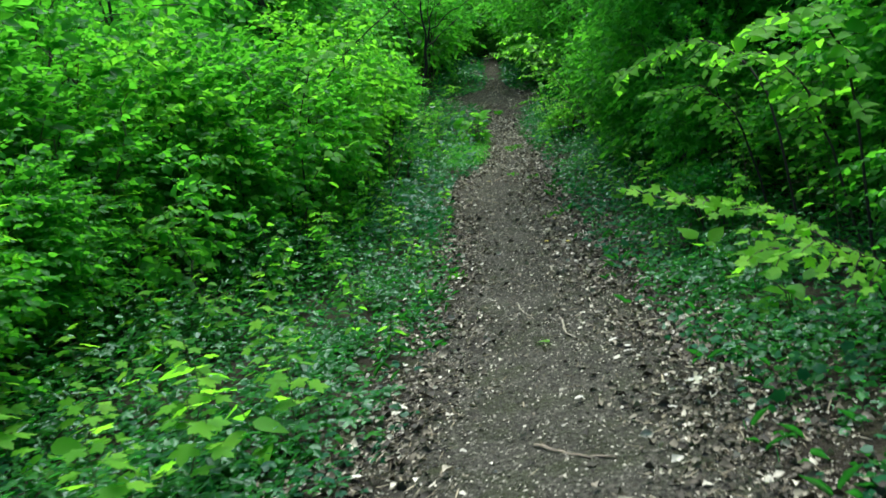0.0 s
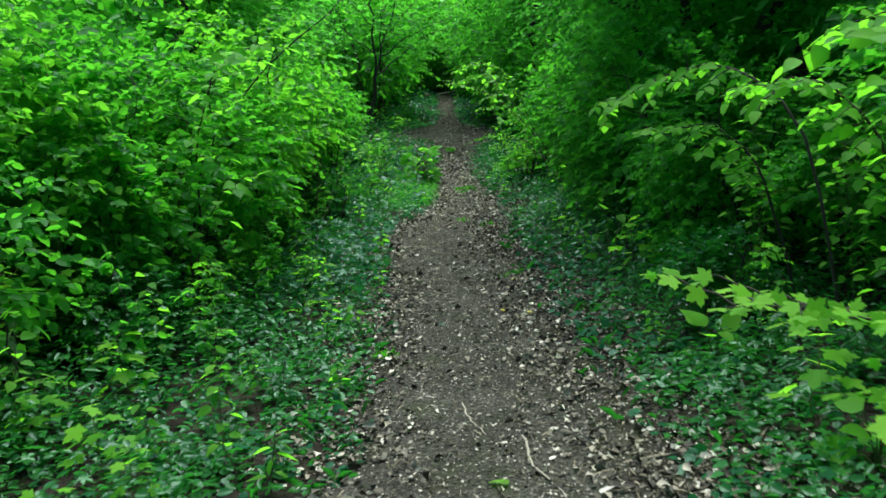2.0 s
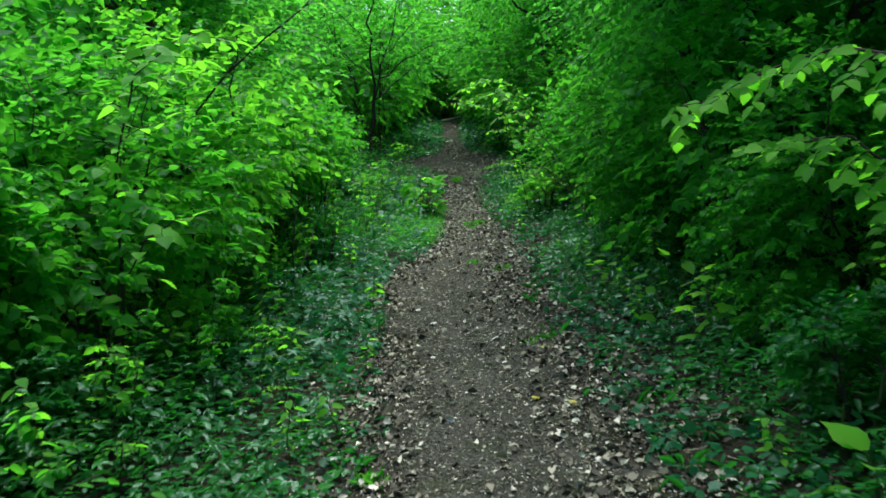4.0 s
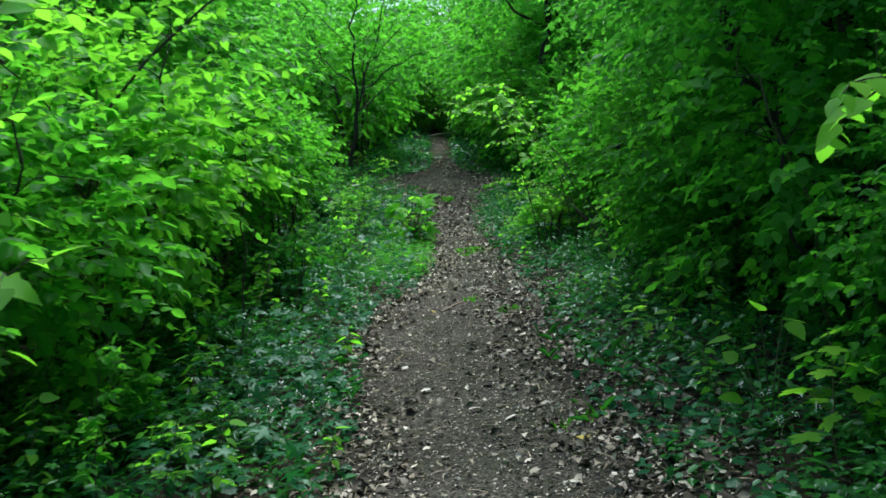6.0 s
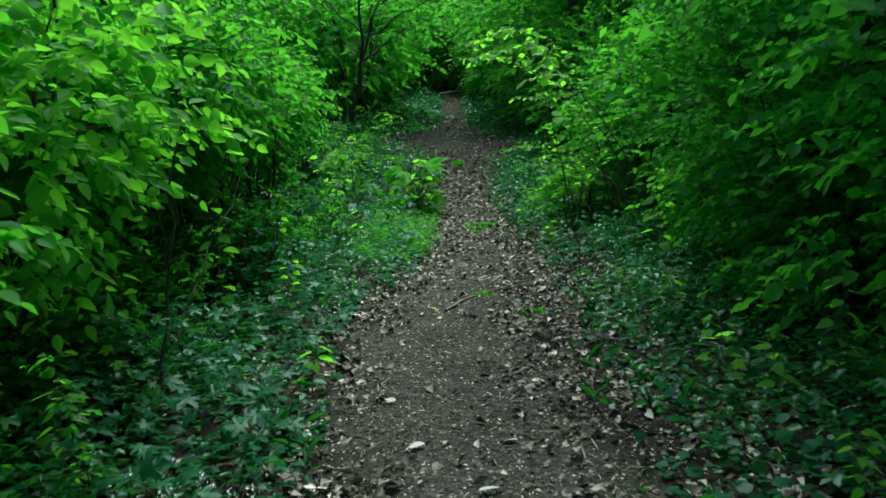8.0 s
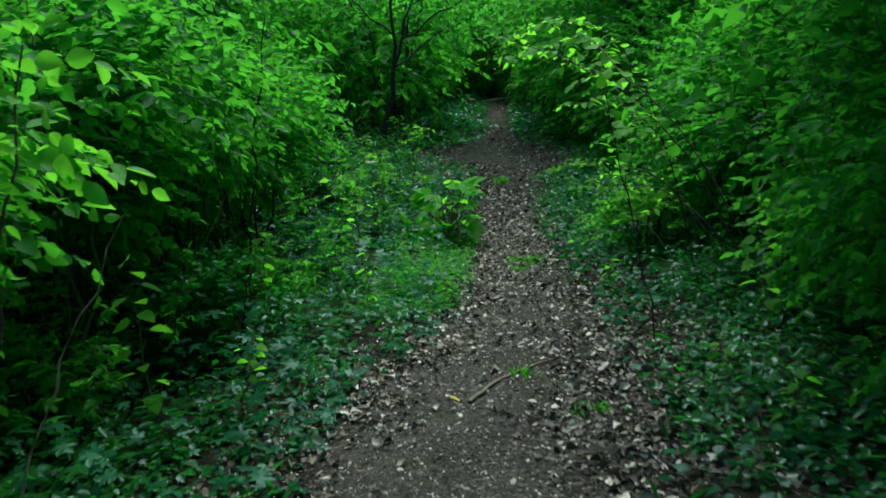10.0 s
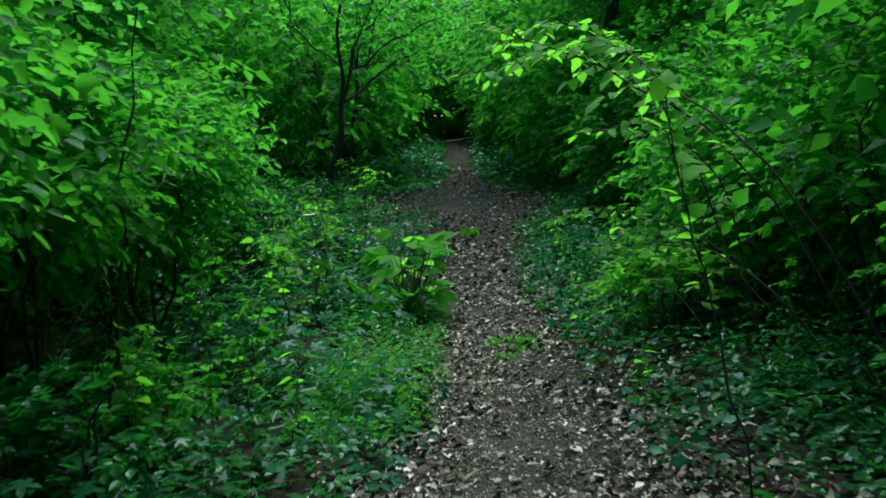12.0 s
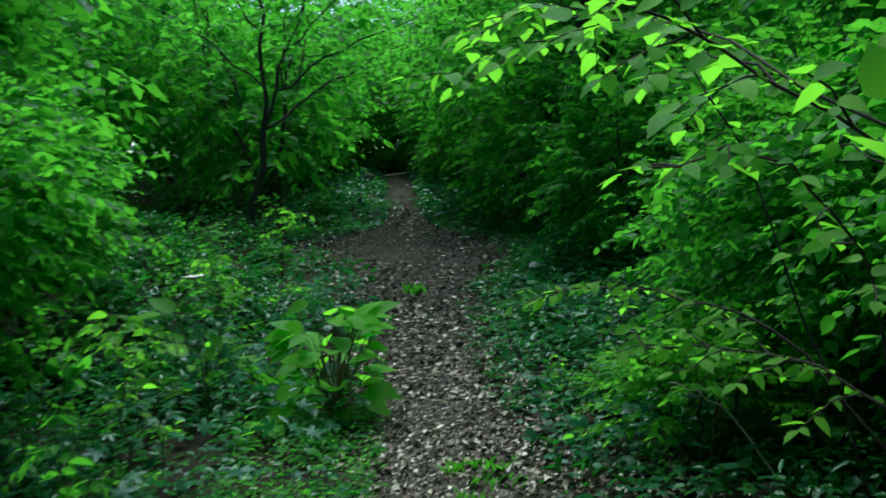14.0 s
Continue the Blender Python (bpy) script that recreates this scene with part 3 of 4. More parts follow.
whip = [make_whip(141, 1.7, 0.10, SMOOTH_LEAF, SHRUB_LEAF, 20), make_whip(142, 1.5, 0.085, SMOOTH_LEAF, FRESH_LIT_LEAF, 18), make_whip(143, 1.6, 0.12, SMOOTH_LEAF, SHRUB_LEAF, 15)]
whip_spots = scatter(144, 46, -1, 0.75, 2.0, 7.5, 24, 0.65, 1.1) + scatter(146, 12, -1, 0.9, 2.6, 22, 29, 0.5, 0.75) + scatter(145, 26, 1, 1.0, 2.0, 7.5, 23, 0.6, 1.0)
for k in range(3):
    place(whip[k], whip_spots[k::3], "thin young stem with fresh green leaves in the undergrowth", "sapling", "young stems")
# Second herb also takes the darker leaf, in place of shade at the left
nettle = [make_nettle(151, 0.75, 0.11, HERB_LEAF), make_nettle(152, 0.6, 0.13, HERB_LEAF)]
nettle_spots = [(0.92, 20.45, 20, 0.7, 0.8), (1.12, 20.55, 130, 0.65, 0.8), (0.8, 20.75, 250, 0.8, 0.8), (1.25, 20.7, 80, 0.6, 0.8)] + scatter(153, 44, -1, 0.3, 1.7, 3.5, 24, 0.7, 1.15) + scatter(155, 22, -1, 0.25, 2.0, 21.5, 29, 0.7, 1.0) + scatter(154, 34, 1, 0.55, 1.7, 4.5, 25, 0.6, 1.05)
for k in range(2):
    place(nettle[k], nettle_spots[k::2], "upright green herb with drooping paired leaves", "herb", "tall herbs")

# ---- trees behind ----
young = make_tree(51, 6.2, 1.7, 2.1, 620, 0.10, HAZED_TREE_LEAF, 0.055, OVATE)
slim = make_tree(52, 7.5, 0.5, 2.3, 620, 0.17, HAZED_TREE_LEAF, 0.07, per=8)
broad = make_tree(53, 9.0, 0.7, 3.0, 760, 0.18, HAZED_TREE_LEAF, 0.12, per=8)
# Added, mostly unseen canopy trees, placed to shade chosen stretches beside the path
canopy = make_tree(54, 9.5, 2.9, 3.0, 1350, 0.13, HAZED_TREE_LEAF, 0.13, per=11, limbs_n=12)
over = [(7.4, 8.4, 60, 0.95, 0.95), (4.6, 12.0, 69, 0.95, 0.95), (4.1, 14.4, 180, 1.0, 0.9), (3.9, 13.0, 250, 0.7, 0.9), (5.5, 16.5, 100, 0.9, 0.85), (7.6, 22.0, 80, 0.9, 1.0), (6.3, 19.4, 320, 0.9, 0.95), (5.3, 17.4, 30, 0.75, 0.9), (3.9, 15.2, 200, 0.7, 0.9), (-2.5, 17.8, 140, 0.75, 0.9), (-2.9, 20.0, 200, 0.85, 1.0), (-2.6, 22.0, 300, 0.75, 0.95),
        (4.5, 27.0, 130, 0.85, 1.05)]
place(canopy, over, "tall woodland tree added for the shade of its high leafy canopy, mostly out of view", "tree", "canopy trees")
far_spots = []
for y in np.arange(0, 62, 4.4):
    for side, off in ((-1, 8.4), (1, 8.0), (-1, 12.5), (1, 12.0)):
        edge = np.interp(y, *(LEFT_EDGE if side < 0 else RIGHT_EDGE))
        far_spots.append((edge + side * (off + rngp.uniform(-1, 1)) * (0.62 if y > 34 else 1), y + rngp.uniform(-1.2, 1.2), rngp.uniform(0, 360), rngp.uniform(0.8, 1.1), rngp.uniform(0.9, 1.1)))
for x in np.arange(-14, 21, 4.6):
    far_spots.append((x + 1.5, -12 + rngp.uniform(-2, 2), rngp.uniform(0, 360), 1.0, 1.0))
place(slim, far_spots[0::2], "slim woodland tree with light green foliage", "tree", "woodland trees")
place(broad, far_spots[1::2], "broad woodland tree with dark trunk and green crown", "tree", "woodland trees")


def build_forked_tree():
    """The dark young tree beside the path: a leaning trunk that forks, with long level side branches."""
    rng = np.random.default_rng(61)
    x, y = 0.11, 28.0
    z = float(ground_z(x, y))
    root = new("forked_tree")
    root.matrix_basis = pose(x, y, z - 0.03)
    trunk = bent(rng, (0, 0, 0), (0.3, 0, 1.45), 7, 0, 0.03)
    smooth_shade(part("trunk", *tube(trunk, (0.065, 0.05, 0.042), 9), BARK, root))
    arms = [((0.3, 0, 1.42), (0.62, 0.1, 4.9), 0.0, 0.033), ((0.3, 0, 1.42), (1.3, 0.1, 4.3), -0.15, 0.029), ((0.3, 0, 1.44), (2.4, 0.4, 2.55), 0.1, 0.022),
            ((0.5, 0.0, 1.95), (2.6, -0.3, 2.75), 0.1, 0.018), ((0.62, 0, 2.3), (1.9, 0.2, 3.6), 0.05, 0.016), ((0.36, 0, 2.0), (-1.2, 0.2, 3.3), 0.1, 0.016), ((0.42, 0.03, 2.7), (-0.9, -0.3, 4.1), 0.1, 0.014)]
    ends = []
    for a, b, sag, r in arms:
        line = bent(rng, a, b, 10, sag, 0.03)
        smooth_shade(part("branch", *tube(line, (r, r * 0.7, r * 0.25), 7), BARK, root))
        ends.append(line[4:])
    ends = np.concatenate(ends)
    base = np.repeat(ends, 7, 0) + rng.normal(0, 0.22, (len(ends) * 7, 3))
    way = rng.normal(0, 1, base.shape) * (1, 1, 0.25)
    part("foliage", *blades(OVATE, *sprays(rng, base, way, rng.uniform(0.25, 0.5, len(base)), 0.085, 9)), HAZED_TREE_LEAF, root)
    tagged(root, "slender dark-barked young tree that forks low beside the path", "tree")


build_forked_tree()
young_spots = [(-3.2, 25.5, 0, 0.8, 1.0), (5.0, 27.5, 90, 0.85, 1.0), (-1.3, 31.5, 200, 0.85, 1.0), (4.9, 33.5, 300, 0.85, 1.0), (0.2, 36.0, 30, 0.85, 1.0), (5.2, 39.0, 130, 0.9, 1.0),
               (0.9, 41.5, 220, 0.9, 1.0), (4.2, 46.5, 10, 0.9, 0.9), (-4.6, 13.0, 70, 0.85, 1.0), (5.4, 12.0, 170, 0.9, 1.0), (-4.9, 19.5, 150, 0.85, 1.0), (5.6, 20.5, 250, 0.9, 1.0)]
place(young, young_spots, "young tree with thin dark trunk and light green leaves", "tree", "young trees")


# ---- ground cover ----
def strip_points(rng, n, near, far, y0=-3.0, y1=30.0, power=1.0, side=0):
    """Places beside the path, between near and far metres from its edge."""
    y = y0 + (y1 - y0) * rng.uniform(0, 1, n)
    d = near + (far - near) * rng.uniform(0, 1, n) ** power
    s = np.where(rng.uniform(0, 1, n) < 0.5, -1, 1) if side == 0 else np.full(n, side)
    x = np.where(s < 0, np.interp(y, *LEFT_EDGE) - d, np.interp(y, *RIGHT_EDGE) + d)
    return x, y, d


def herbs(seed, n, side, near, far, leaf, shape, tall, y0, y1, stalk_leaves=6, power=1.0):
    """Low herb plants: leaves in steps round short stalks."""
    rng = np.random.default_rng(seed)
    x, y, d = strip_points(rng, n, near, far, y0, y1, power, side)
    thick = 0.55 + 0.45 * wave(1.3 * x + 4, 1.3 * y)
    sparse = smooth(10, 13, y) * smooth(26, 23, y) * (x < 1.2)
    gaps = 1 - sparse * (0.2 + 0.4 * smooth(0.2, -0.3, wave(1.9 * x + 1, 1.6 * y + 2)))
    gaps = gaps * (1 - 0.8 * smooth(0.55, 0.25, np.hypot(x + 0.42, 0.45 * (y - 6.4))))
    keep = rng.uniform(0, 1, n) < np.clip(thick, 0.2, 1) * gaps
    x, y, d = x[keep], y[keep], d[keep]
    n = len(x)
    h = tall * rng.uniform(0.35, 1.0, n) * (0.35 + 0.95 * smooth(0, 1.6, d)) * (0.75 + 0.35 * wave(0.9 * x, 0.9 * y + 3))
    h = np.maximum(h, 0.05)
    thin = rng.uniform(0, 1, n) < np.clip(0.25 + 1.1 * d, 0, 1)
    x, y, d, h = x[thin], y[thin], d[thin], h[thin]
    n = len(x)
    k = stalk_leaves
    step = (np.arange(k) + 0.6) / k
    ang = rng.uniform(0, 6.28, (n, 1)) + np.arange(k) * 2.4 + rng.normal(0, 0.3, (n, k))
    out = leaf * rng.uniform(0.15, 0.8, (n, k))
    bow = rng.normal(0, 0.12, (n, 2, 1)) * h[:, None, None] * step
    at = np.stack([x[:, None] + bow[:, 0] + out * np.cos(ang), y[:, None] + bow[:, 1] + out * np.sin(ang), ground_z(x, y)[:, None] + h[:, None] * step], -1)
    along = np.stack([np.cos(ang), np.sin(ang), rng.uniform(-0.5, 0.25, (n, k))], -1)
    upper = np.array([0, 0, 1.0]) + rng.normal(0, 0.24, (n, k, 3))
    size = leaf * rng.uniform(0.45, 1.3, (n, k)) * rng.uniform(0.7, 1.25, (n, 1)) * (1.1 - 0.4 * step)
    return blades(shape, at.reshape(-1, 3), along.reshape(-1, 3), upper.reshape(-1, 3), size.ravel())


def ivy(seed, n, side, near, far, leaf, y0, y1, power=1.0, high=0.12, shape=LOBED):
    rng = np.random.default_rng(seed)
    x, y, d = strip_points(rng, n, near, far, y0, y1, power, side)
    keep = rng.uniform(0, 1, n) < np.clip(0.5 + 0.6 * wave(1.1 * x - 2, 1.1 * y + 5), 0.08, 1)
    x, y, d = x[keep], y[keep], d[keep]
    n = len(x)
    at = np.stack([x, y, ground_z(x, y) + rng.uniform(0.01, high, n) * smooth(0, 0.5, d) + 0.012], -1)
    ang = rng.uniform(0, 6.28, n)
    along = np.stack([np.cos(ang), np.sin(ang), rng.uniform(-0.3, 0.3, n)], -1)
    return blades(shape, at, along, np.array([0, 0, 1.0]) + rng.normal(0, 0.42, (n, 3)), leaf * rng.uniform(0.45, 1.3, n))


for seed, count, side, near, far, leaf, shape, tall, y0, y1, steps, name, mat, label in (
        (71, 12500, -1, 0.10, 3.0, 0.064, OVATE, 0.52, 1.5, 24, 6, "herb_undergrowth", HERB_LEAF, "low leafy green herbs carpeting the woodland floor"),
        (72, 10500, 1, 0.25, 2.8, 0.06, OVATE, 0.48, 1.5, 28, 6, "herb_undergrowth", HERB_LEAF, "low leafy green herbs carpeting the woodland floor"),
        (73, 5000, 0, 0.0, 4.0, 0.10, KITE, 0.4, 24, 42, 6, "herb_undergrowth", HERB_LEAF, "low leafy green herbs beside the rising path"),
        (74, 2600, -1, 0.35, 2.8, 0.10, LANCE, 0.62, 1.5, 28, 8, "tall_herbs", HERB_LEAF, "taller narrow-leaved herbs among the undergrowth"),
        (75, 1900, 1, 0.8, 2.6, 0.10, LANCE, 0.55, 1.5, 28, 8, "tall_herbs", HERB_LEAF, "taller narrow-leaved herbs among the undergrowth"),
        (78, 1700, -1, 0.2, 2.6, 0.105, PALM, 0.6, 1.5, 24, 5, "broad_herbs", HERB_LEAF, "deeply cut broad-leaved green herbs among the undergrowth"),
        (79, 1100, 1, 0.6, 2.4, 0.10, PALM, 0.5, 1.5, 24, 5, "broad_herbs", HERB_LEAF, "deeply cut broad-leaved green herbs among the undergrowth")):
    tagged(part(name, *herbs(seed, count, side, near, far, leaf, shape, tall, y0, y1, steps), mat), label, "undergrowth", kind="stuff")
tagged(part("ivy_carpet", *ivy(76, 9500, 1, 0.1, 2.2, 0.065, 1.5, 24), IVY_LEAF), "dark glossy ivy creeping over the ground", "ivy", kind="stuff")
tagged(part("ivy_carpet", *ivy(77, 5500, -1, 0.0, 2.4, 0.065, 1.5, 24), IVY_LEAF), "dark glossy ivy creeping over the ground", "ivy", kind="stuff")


# Dark leaf colour in place of the shade from overhanging shrubs
tagged(part("cut_leaved_herbs", *ivy(67, 6500, -1, 0.05, 2.6, 0.10, 10.5, 24, 1.0, 0.45, PALM), IVY_LEAF), "large cut leaves toned dark and bluish for shade, spread level through the undergrowth", "undergrowth", kind="stuff")
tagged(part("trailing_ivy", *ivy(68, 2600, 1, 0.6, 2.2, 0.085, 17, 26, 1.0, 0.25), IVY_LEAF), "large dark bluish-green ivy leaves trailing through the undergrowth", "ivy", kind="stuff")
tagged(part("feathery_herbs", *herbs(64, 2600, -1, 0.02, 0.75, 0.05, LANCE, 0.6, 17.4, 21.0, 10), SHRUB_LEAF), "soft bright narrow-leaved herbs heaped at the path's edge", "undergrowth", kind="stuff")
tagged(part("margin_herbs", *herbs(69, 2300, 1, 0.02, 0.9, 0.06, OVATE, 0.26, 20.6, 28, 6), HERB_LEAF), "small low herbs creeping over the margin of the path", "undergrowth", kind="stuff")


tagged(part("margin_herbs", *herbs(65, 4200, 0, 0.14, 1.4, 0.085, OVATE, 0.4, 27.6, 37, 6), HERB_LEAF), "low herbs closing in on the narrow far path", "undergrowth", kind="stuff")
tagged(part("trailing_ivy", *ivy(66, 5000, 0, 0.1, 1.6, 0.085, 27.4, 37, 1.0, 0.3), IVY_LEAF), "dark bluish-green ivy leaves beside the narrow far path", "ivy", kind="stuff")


def wood_floor(seed, n):
    """Sparse low plants over the wood's floor away from the path."""
    rng = np.random.default_rng(seed)
    x, y = rng.uniform(-16, 18, n), rng.uniform(-12, 46, n)
    keep = (off_path(x, y) > 2.3) | ((y < 1.6) & (off_path(x, y) > 0.1))
    x, y = x[keep], y[keep]
    n, k = len(x), 5
    ang = rng.uniform(0, 6.28, (n, 1)) + np.arange(k) * 2.4
    h = rng.uniform(0.08, 0.4, (n, 1)) * (np.arange(k) + 1) / k
    at = np.stack([x[:, None] + 0.03 * np.cos(ang), y[:, None] + 0.03 * np.sin(ang), ground_z(x, y)[:, None] + h], -1)
    along = np.stack([np.cos(ang), np.sin(ang), rng.uniform(-0.3, 0.3, (n, k))], -1)
    upper = np.array([0, 0, 1.0]) + rng.normal(0, 0.35, (n, k, 3))
    return blades(KITE, at.reshape(-1, 3), along.reshape(-1, 3), upper.reshape(-1, 3), rng.uniform(0.08, 0.2, n * k))


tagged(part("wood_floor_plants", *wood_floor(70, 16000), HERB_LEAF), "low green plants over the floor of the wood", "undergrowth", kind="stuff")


def litter(seed, n, shape, low, high, mat, name, label, reach, spread, y0=0.5, y1=30.0, lift=0.012):
    """Dead leaves or chips strewn over the path and its margins."""
    rng = np.random.default_rng(seed)
    y = y0 + (y1 - y0) * rng.uniform(0, 1, n)
    le, ri = np.interp(y, *LEFT_EDGE), np.interp(y, *RIGHT_EDGE)
    side = np.where(rng.uniform(0, 1, n) < 0.36, -1, 1)
    d = rng.normal(reach, spread, n)
    x = np.where(side < 0, le - d * 0.7, ri + d)
    inside = smooth(-0.1, -0.5, off_path(x, y))
    keep = rng.uniform(0, 1, n) < (1 - 0.6 * inside * smooth(23, 21, y)) * (1 - 0.85 * smooth(26.8, 28.2, y) * smooth(-0.15, 0.1, off_path(x, y))) * (1 - 0.5 * smooth(26.5, 28.5, y)) * np.clip(0.75 + 0.5 * wave(1.9 * x + 1, 1.9 * y), 0.1, 1)
    x, y = x[keep], y[keep]
    n = len(x)
    at = np.stack([x, y, ground_z(x, y) + rng.uniform(0.004, lift, n)], -1)
    ang = rng.uniform(0, 6.28, n)
    along = np.stack([np.cos(ang), np.sin(ang), rng.normal(0, 0.2, n)], -1)
    ob = part(name, *blades(shape, at, along, np.array([0, 0, 1.0]) + rng.normal(0, 0.6, (n, 3)), low + (high - low) * rng.uniform(0, 1, n) ** 2.0), mat)
    tagged(ob, label, "leaf litter", kind="stuff")


litter(81, 30000, CURLED, 0.014, 0.075, LITTER, "leaf_litter", "brown and bleached dead leaves strewn along the path", 0.12, 0.38, lift=0.03)
litter(80, 30000, SHARD, 0.012, 0.05, LITTER, "leaf_litter", "broken brown dead leaves strewn along the path", 0.1, 0.45, lift=0.02)
litter(86, 2600, CURLED, 0.02, 0.06, LITTER, "leaf_litter", "brown dead leaves strewn over the far path", -0.3, 0.5, 22, 36, 0.02)
litter(85, 28000, SPLINTER, 0.03, 0.13, STRAW, "straw_litter", "dry stalks and splinters strewn along the path", 0.05, 0.5, lift=0.02)
litter(87, 3600, SHARD, 0.015, 0.06, PALE, "pale_litter", "bleached fragments of dead leaves on the path", -0.05, 0.36, 15.0, 23.5, 0.02)
litter(82, 9000, LOBED, 0.025, 0.06, LITTER, "leaf_litter", "curled brown dead leaves strewn along the path", 0.25, 0.4, lift=0.03)


def crumbs(seed, n, low, high):
    rng = np.random.default_rng(seed)
    y = rng.uniform(0.5, 30, n)
    le, ri = np.interp(y, *LEFT_EDGE), np.interp(y, *RIGHT_EDGE)
    x = le + (ri - le) * rng.uniform(-0.12, 1.25, n)
    at = np.stack([x, y, ground_z(x, y) + 0.004], -1)
    ang = rng.uniform(0, 6.28, n)
    along = np.stack([np.cos(ang), np.sin(ang), rng.normal(0, 0.15, n)], -1)
    return blades(KITE, at, along, np.array([0, 0, 1.0]) + rng.normal(0, 0.35, (n, 3)), rng.uniform(low, high, n) * rng.uniform(0.5, 1, n))


tagged(part("path_crumbs", *crumbs(83, 110000, 0.006, 0.034), CHIP), "pale chips and crumbs scattered over the trodden earth", "debris", kind="stuff")


def grass(seed, n):
    rng = np.random.default_rng(seed)
    x, y, d = strip_points(rng, n, 0.02, 0.5, 1.5, 26)
    keep = wave(2 * x + 3, 2 * y) > 0.25
    x, y = x[keep], y[keep]
    n = len(x)
    at = np.stack([x, y, ground_z(x, y)], -1)
    ang = rng.uniform(0, 6.28, n)
    along = np.stack([np.cos(ang) * 0.7, np.sin(ang) * 0.7, rng.uniform(0.4, 1.2, n)], -1)
    blade = (LANCE[0] * (0.28, 1, 2.5), LANCE[1])
    return blades(blade, at, along, np.array([0, 0, 1.0]) + rng.normal(0, 0.2, (n, 3)), rng.uniform(0.06, 0.16, n))


tagged(part("grass_blades", *grass(84, 1500), HERB_LEAF), "sparse short grass along the edge of the path", "grass", kind="stuff")


# ---- single plants with leaves that can be told apart ----
def fine_leaf(name, mat, wide, tooth=0.0, curl=0.1, steps=7):
    """One leaf of unit length with a folded midrib, drooping tip and a toothed edge."""
    s = np.linspace(0, 1, steps)
    half = wide * np.sin(math.pi * s ** 0.75) ** 0.8 * (1 - 0.15 * s)
    half[0] = half[-1] = 0.004
    half[1:-1] *= 1 + tooth * np.where(np.arange(steps - 2) % 2, 1, -1)
    z = -curl * s ** 2
    mid = np.stack([0 * s, s, z], 1)
    right = np.stack([half, s - 0.04 * (half > 0.01), z + 0.18 * half], 1)
    left = right * (-1, 1, 1)
    verts = np.concatenate([mid, right, left])
    i = np.arange(steps - 1)
    faces = np.concatenate([np.stack([i, i + steps, i + steps + 1, i + 1], 1), np.stack([i, i + 1, i + 2 * steps + 1, i + 2 * steps], 1)])
    me = flat_mesh(name, verts, faces)
    me.materials.append(mat)
    me.polygons.foreach_set("use_smooth", np.ones(len(me.polygons), bool))
    return me


HAZEL_BLADE = fine_leaf("leaf", SINGLE_LEAF, 0.36, 0.06, 0.16, 9)
OVAL_BLADE = fine_leaf("leaf", SINGLE_LEAF, 0.27, 0.03, 0.12)
DOCK_BLADE = fine_leaf("leaf", SINGLE_LEAF, 0.32, 0.04, 0.15, 9)


def maple_leaf(name, mat):
    """A five-lobed leaf of about unit length, its stalk end at the origin."""
    verts = [(0, 0.33, 0.0)]
    tips = ((-128, 0.42), (-64, 0.60), (0, 0.68), (64, 0.60), (128, 0.42))
    for k, (a, r) in enumerate(tips):
        for da, f in ((-31, 0.56), (-18, 0.80), (-12, 0.78), (0, 1.0), (12, 0.78), (18, 0.80), (31, 0.56)):
            th = radians(a + da * (0.9 if abs(a) > 100 else 1.0))
            verts.append((r * f * math.sin(th), 0.33 + r * f * math.cos(th), 0.05 * f - 0.14 * f * f * r))
    verts.append((0, 0.06, 0.0))
    n = len(verts)
    me = flat_mesh(name, verts, [(0, k, k + 1) for k in range(1, n - 1)] + [(0, n - 1, 1)])
    me.materials.append(mat)
    return me


MAPLE_BLADE = maple_leaf("leaf", MAPLE_LEAF)


def leaf_at(me, root, at, along, upper, size):
    along, upper = Vector(along).normalized(), Vector(upper)
    side = along.cross(upper).normalized()
    top = side.cross(along)
    ob = new("leaf", me)
    ob.parent = root
    m = Matrix((side, along, top)).transposed().to_4x4()
    m.translation = Vector(at)
    ob.matrix_basis = m @ Matrix.Diagonal((size, size, size, 1))
    return ob


def leafy_line(rng, root, line, blade, leaf, gap, start=0.3, side_twigs=0, twig=0.3, mat=None, drop=0.6):
    """Leaves left and right along a stem, and along short side twigs."""
    line = np.asarray(line)
    seg = np.linalg.norm(np.diff(line, axis=0), axis=1)
    run = np.concatenate([[0], np.cumsum(seg)])
    total, hand = run[-1], 1

    def point(d):
        return np.array([np.interp(d, run, line[:, k]) for k in range(3)])

    d = start * total
    while d < total:
        p, way = point(d), point(min(d + 0.05, total)) - point(d - 0.05)
        way = way / (np.linalg.norm(way) + 1e-9)
        side = np.cross(way, (0, 0, 1.0)) if abs(way[2]) < 0.9 else np.array([math.cos(d * 40), math.sin(d * 40), 0])
        side = side / (np.linalg.norm(side) + 1e-9)
        along = way * rng.uniform(0.2, 0.7) + side * hand + (0, 0, -rng.uniform(0, drop)) + rng.normal(0, 0.2, 3)
        leaf_at(blade, root, p, along, (rng.normal(0, 0.45), rng.normal(-0.55, 0.45), 1), leaf * rng.uniform(0.6, 1.2))
        hand, d = -hand, d + gap * rng.uniform(0.7, 1.3)
    leaf_at(blade, root, line[-1], line[-1] - line[-2], (rng.normal(0, 0.2), 0, 1.0), leaf)
    for k in range(side_twigs):
        p = point(total * (start + (1 - start) * (k + 0.5) / side_twigs))
        way = line[-1] - line[-3]
        way = way / np.linalg.norm(way)
        side = np.cross(way, (0, 0, 1.0)) * (1 if k % 2 else -1)
        end = p + twig * (way * 0.5 + side * 0.8 + (0, 0, rng.uniform(-0.3, 0.25)))
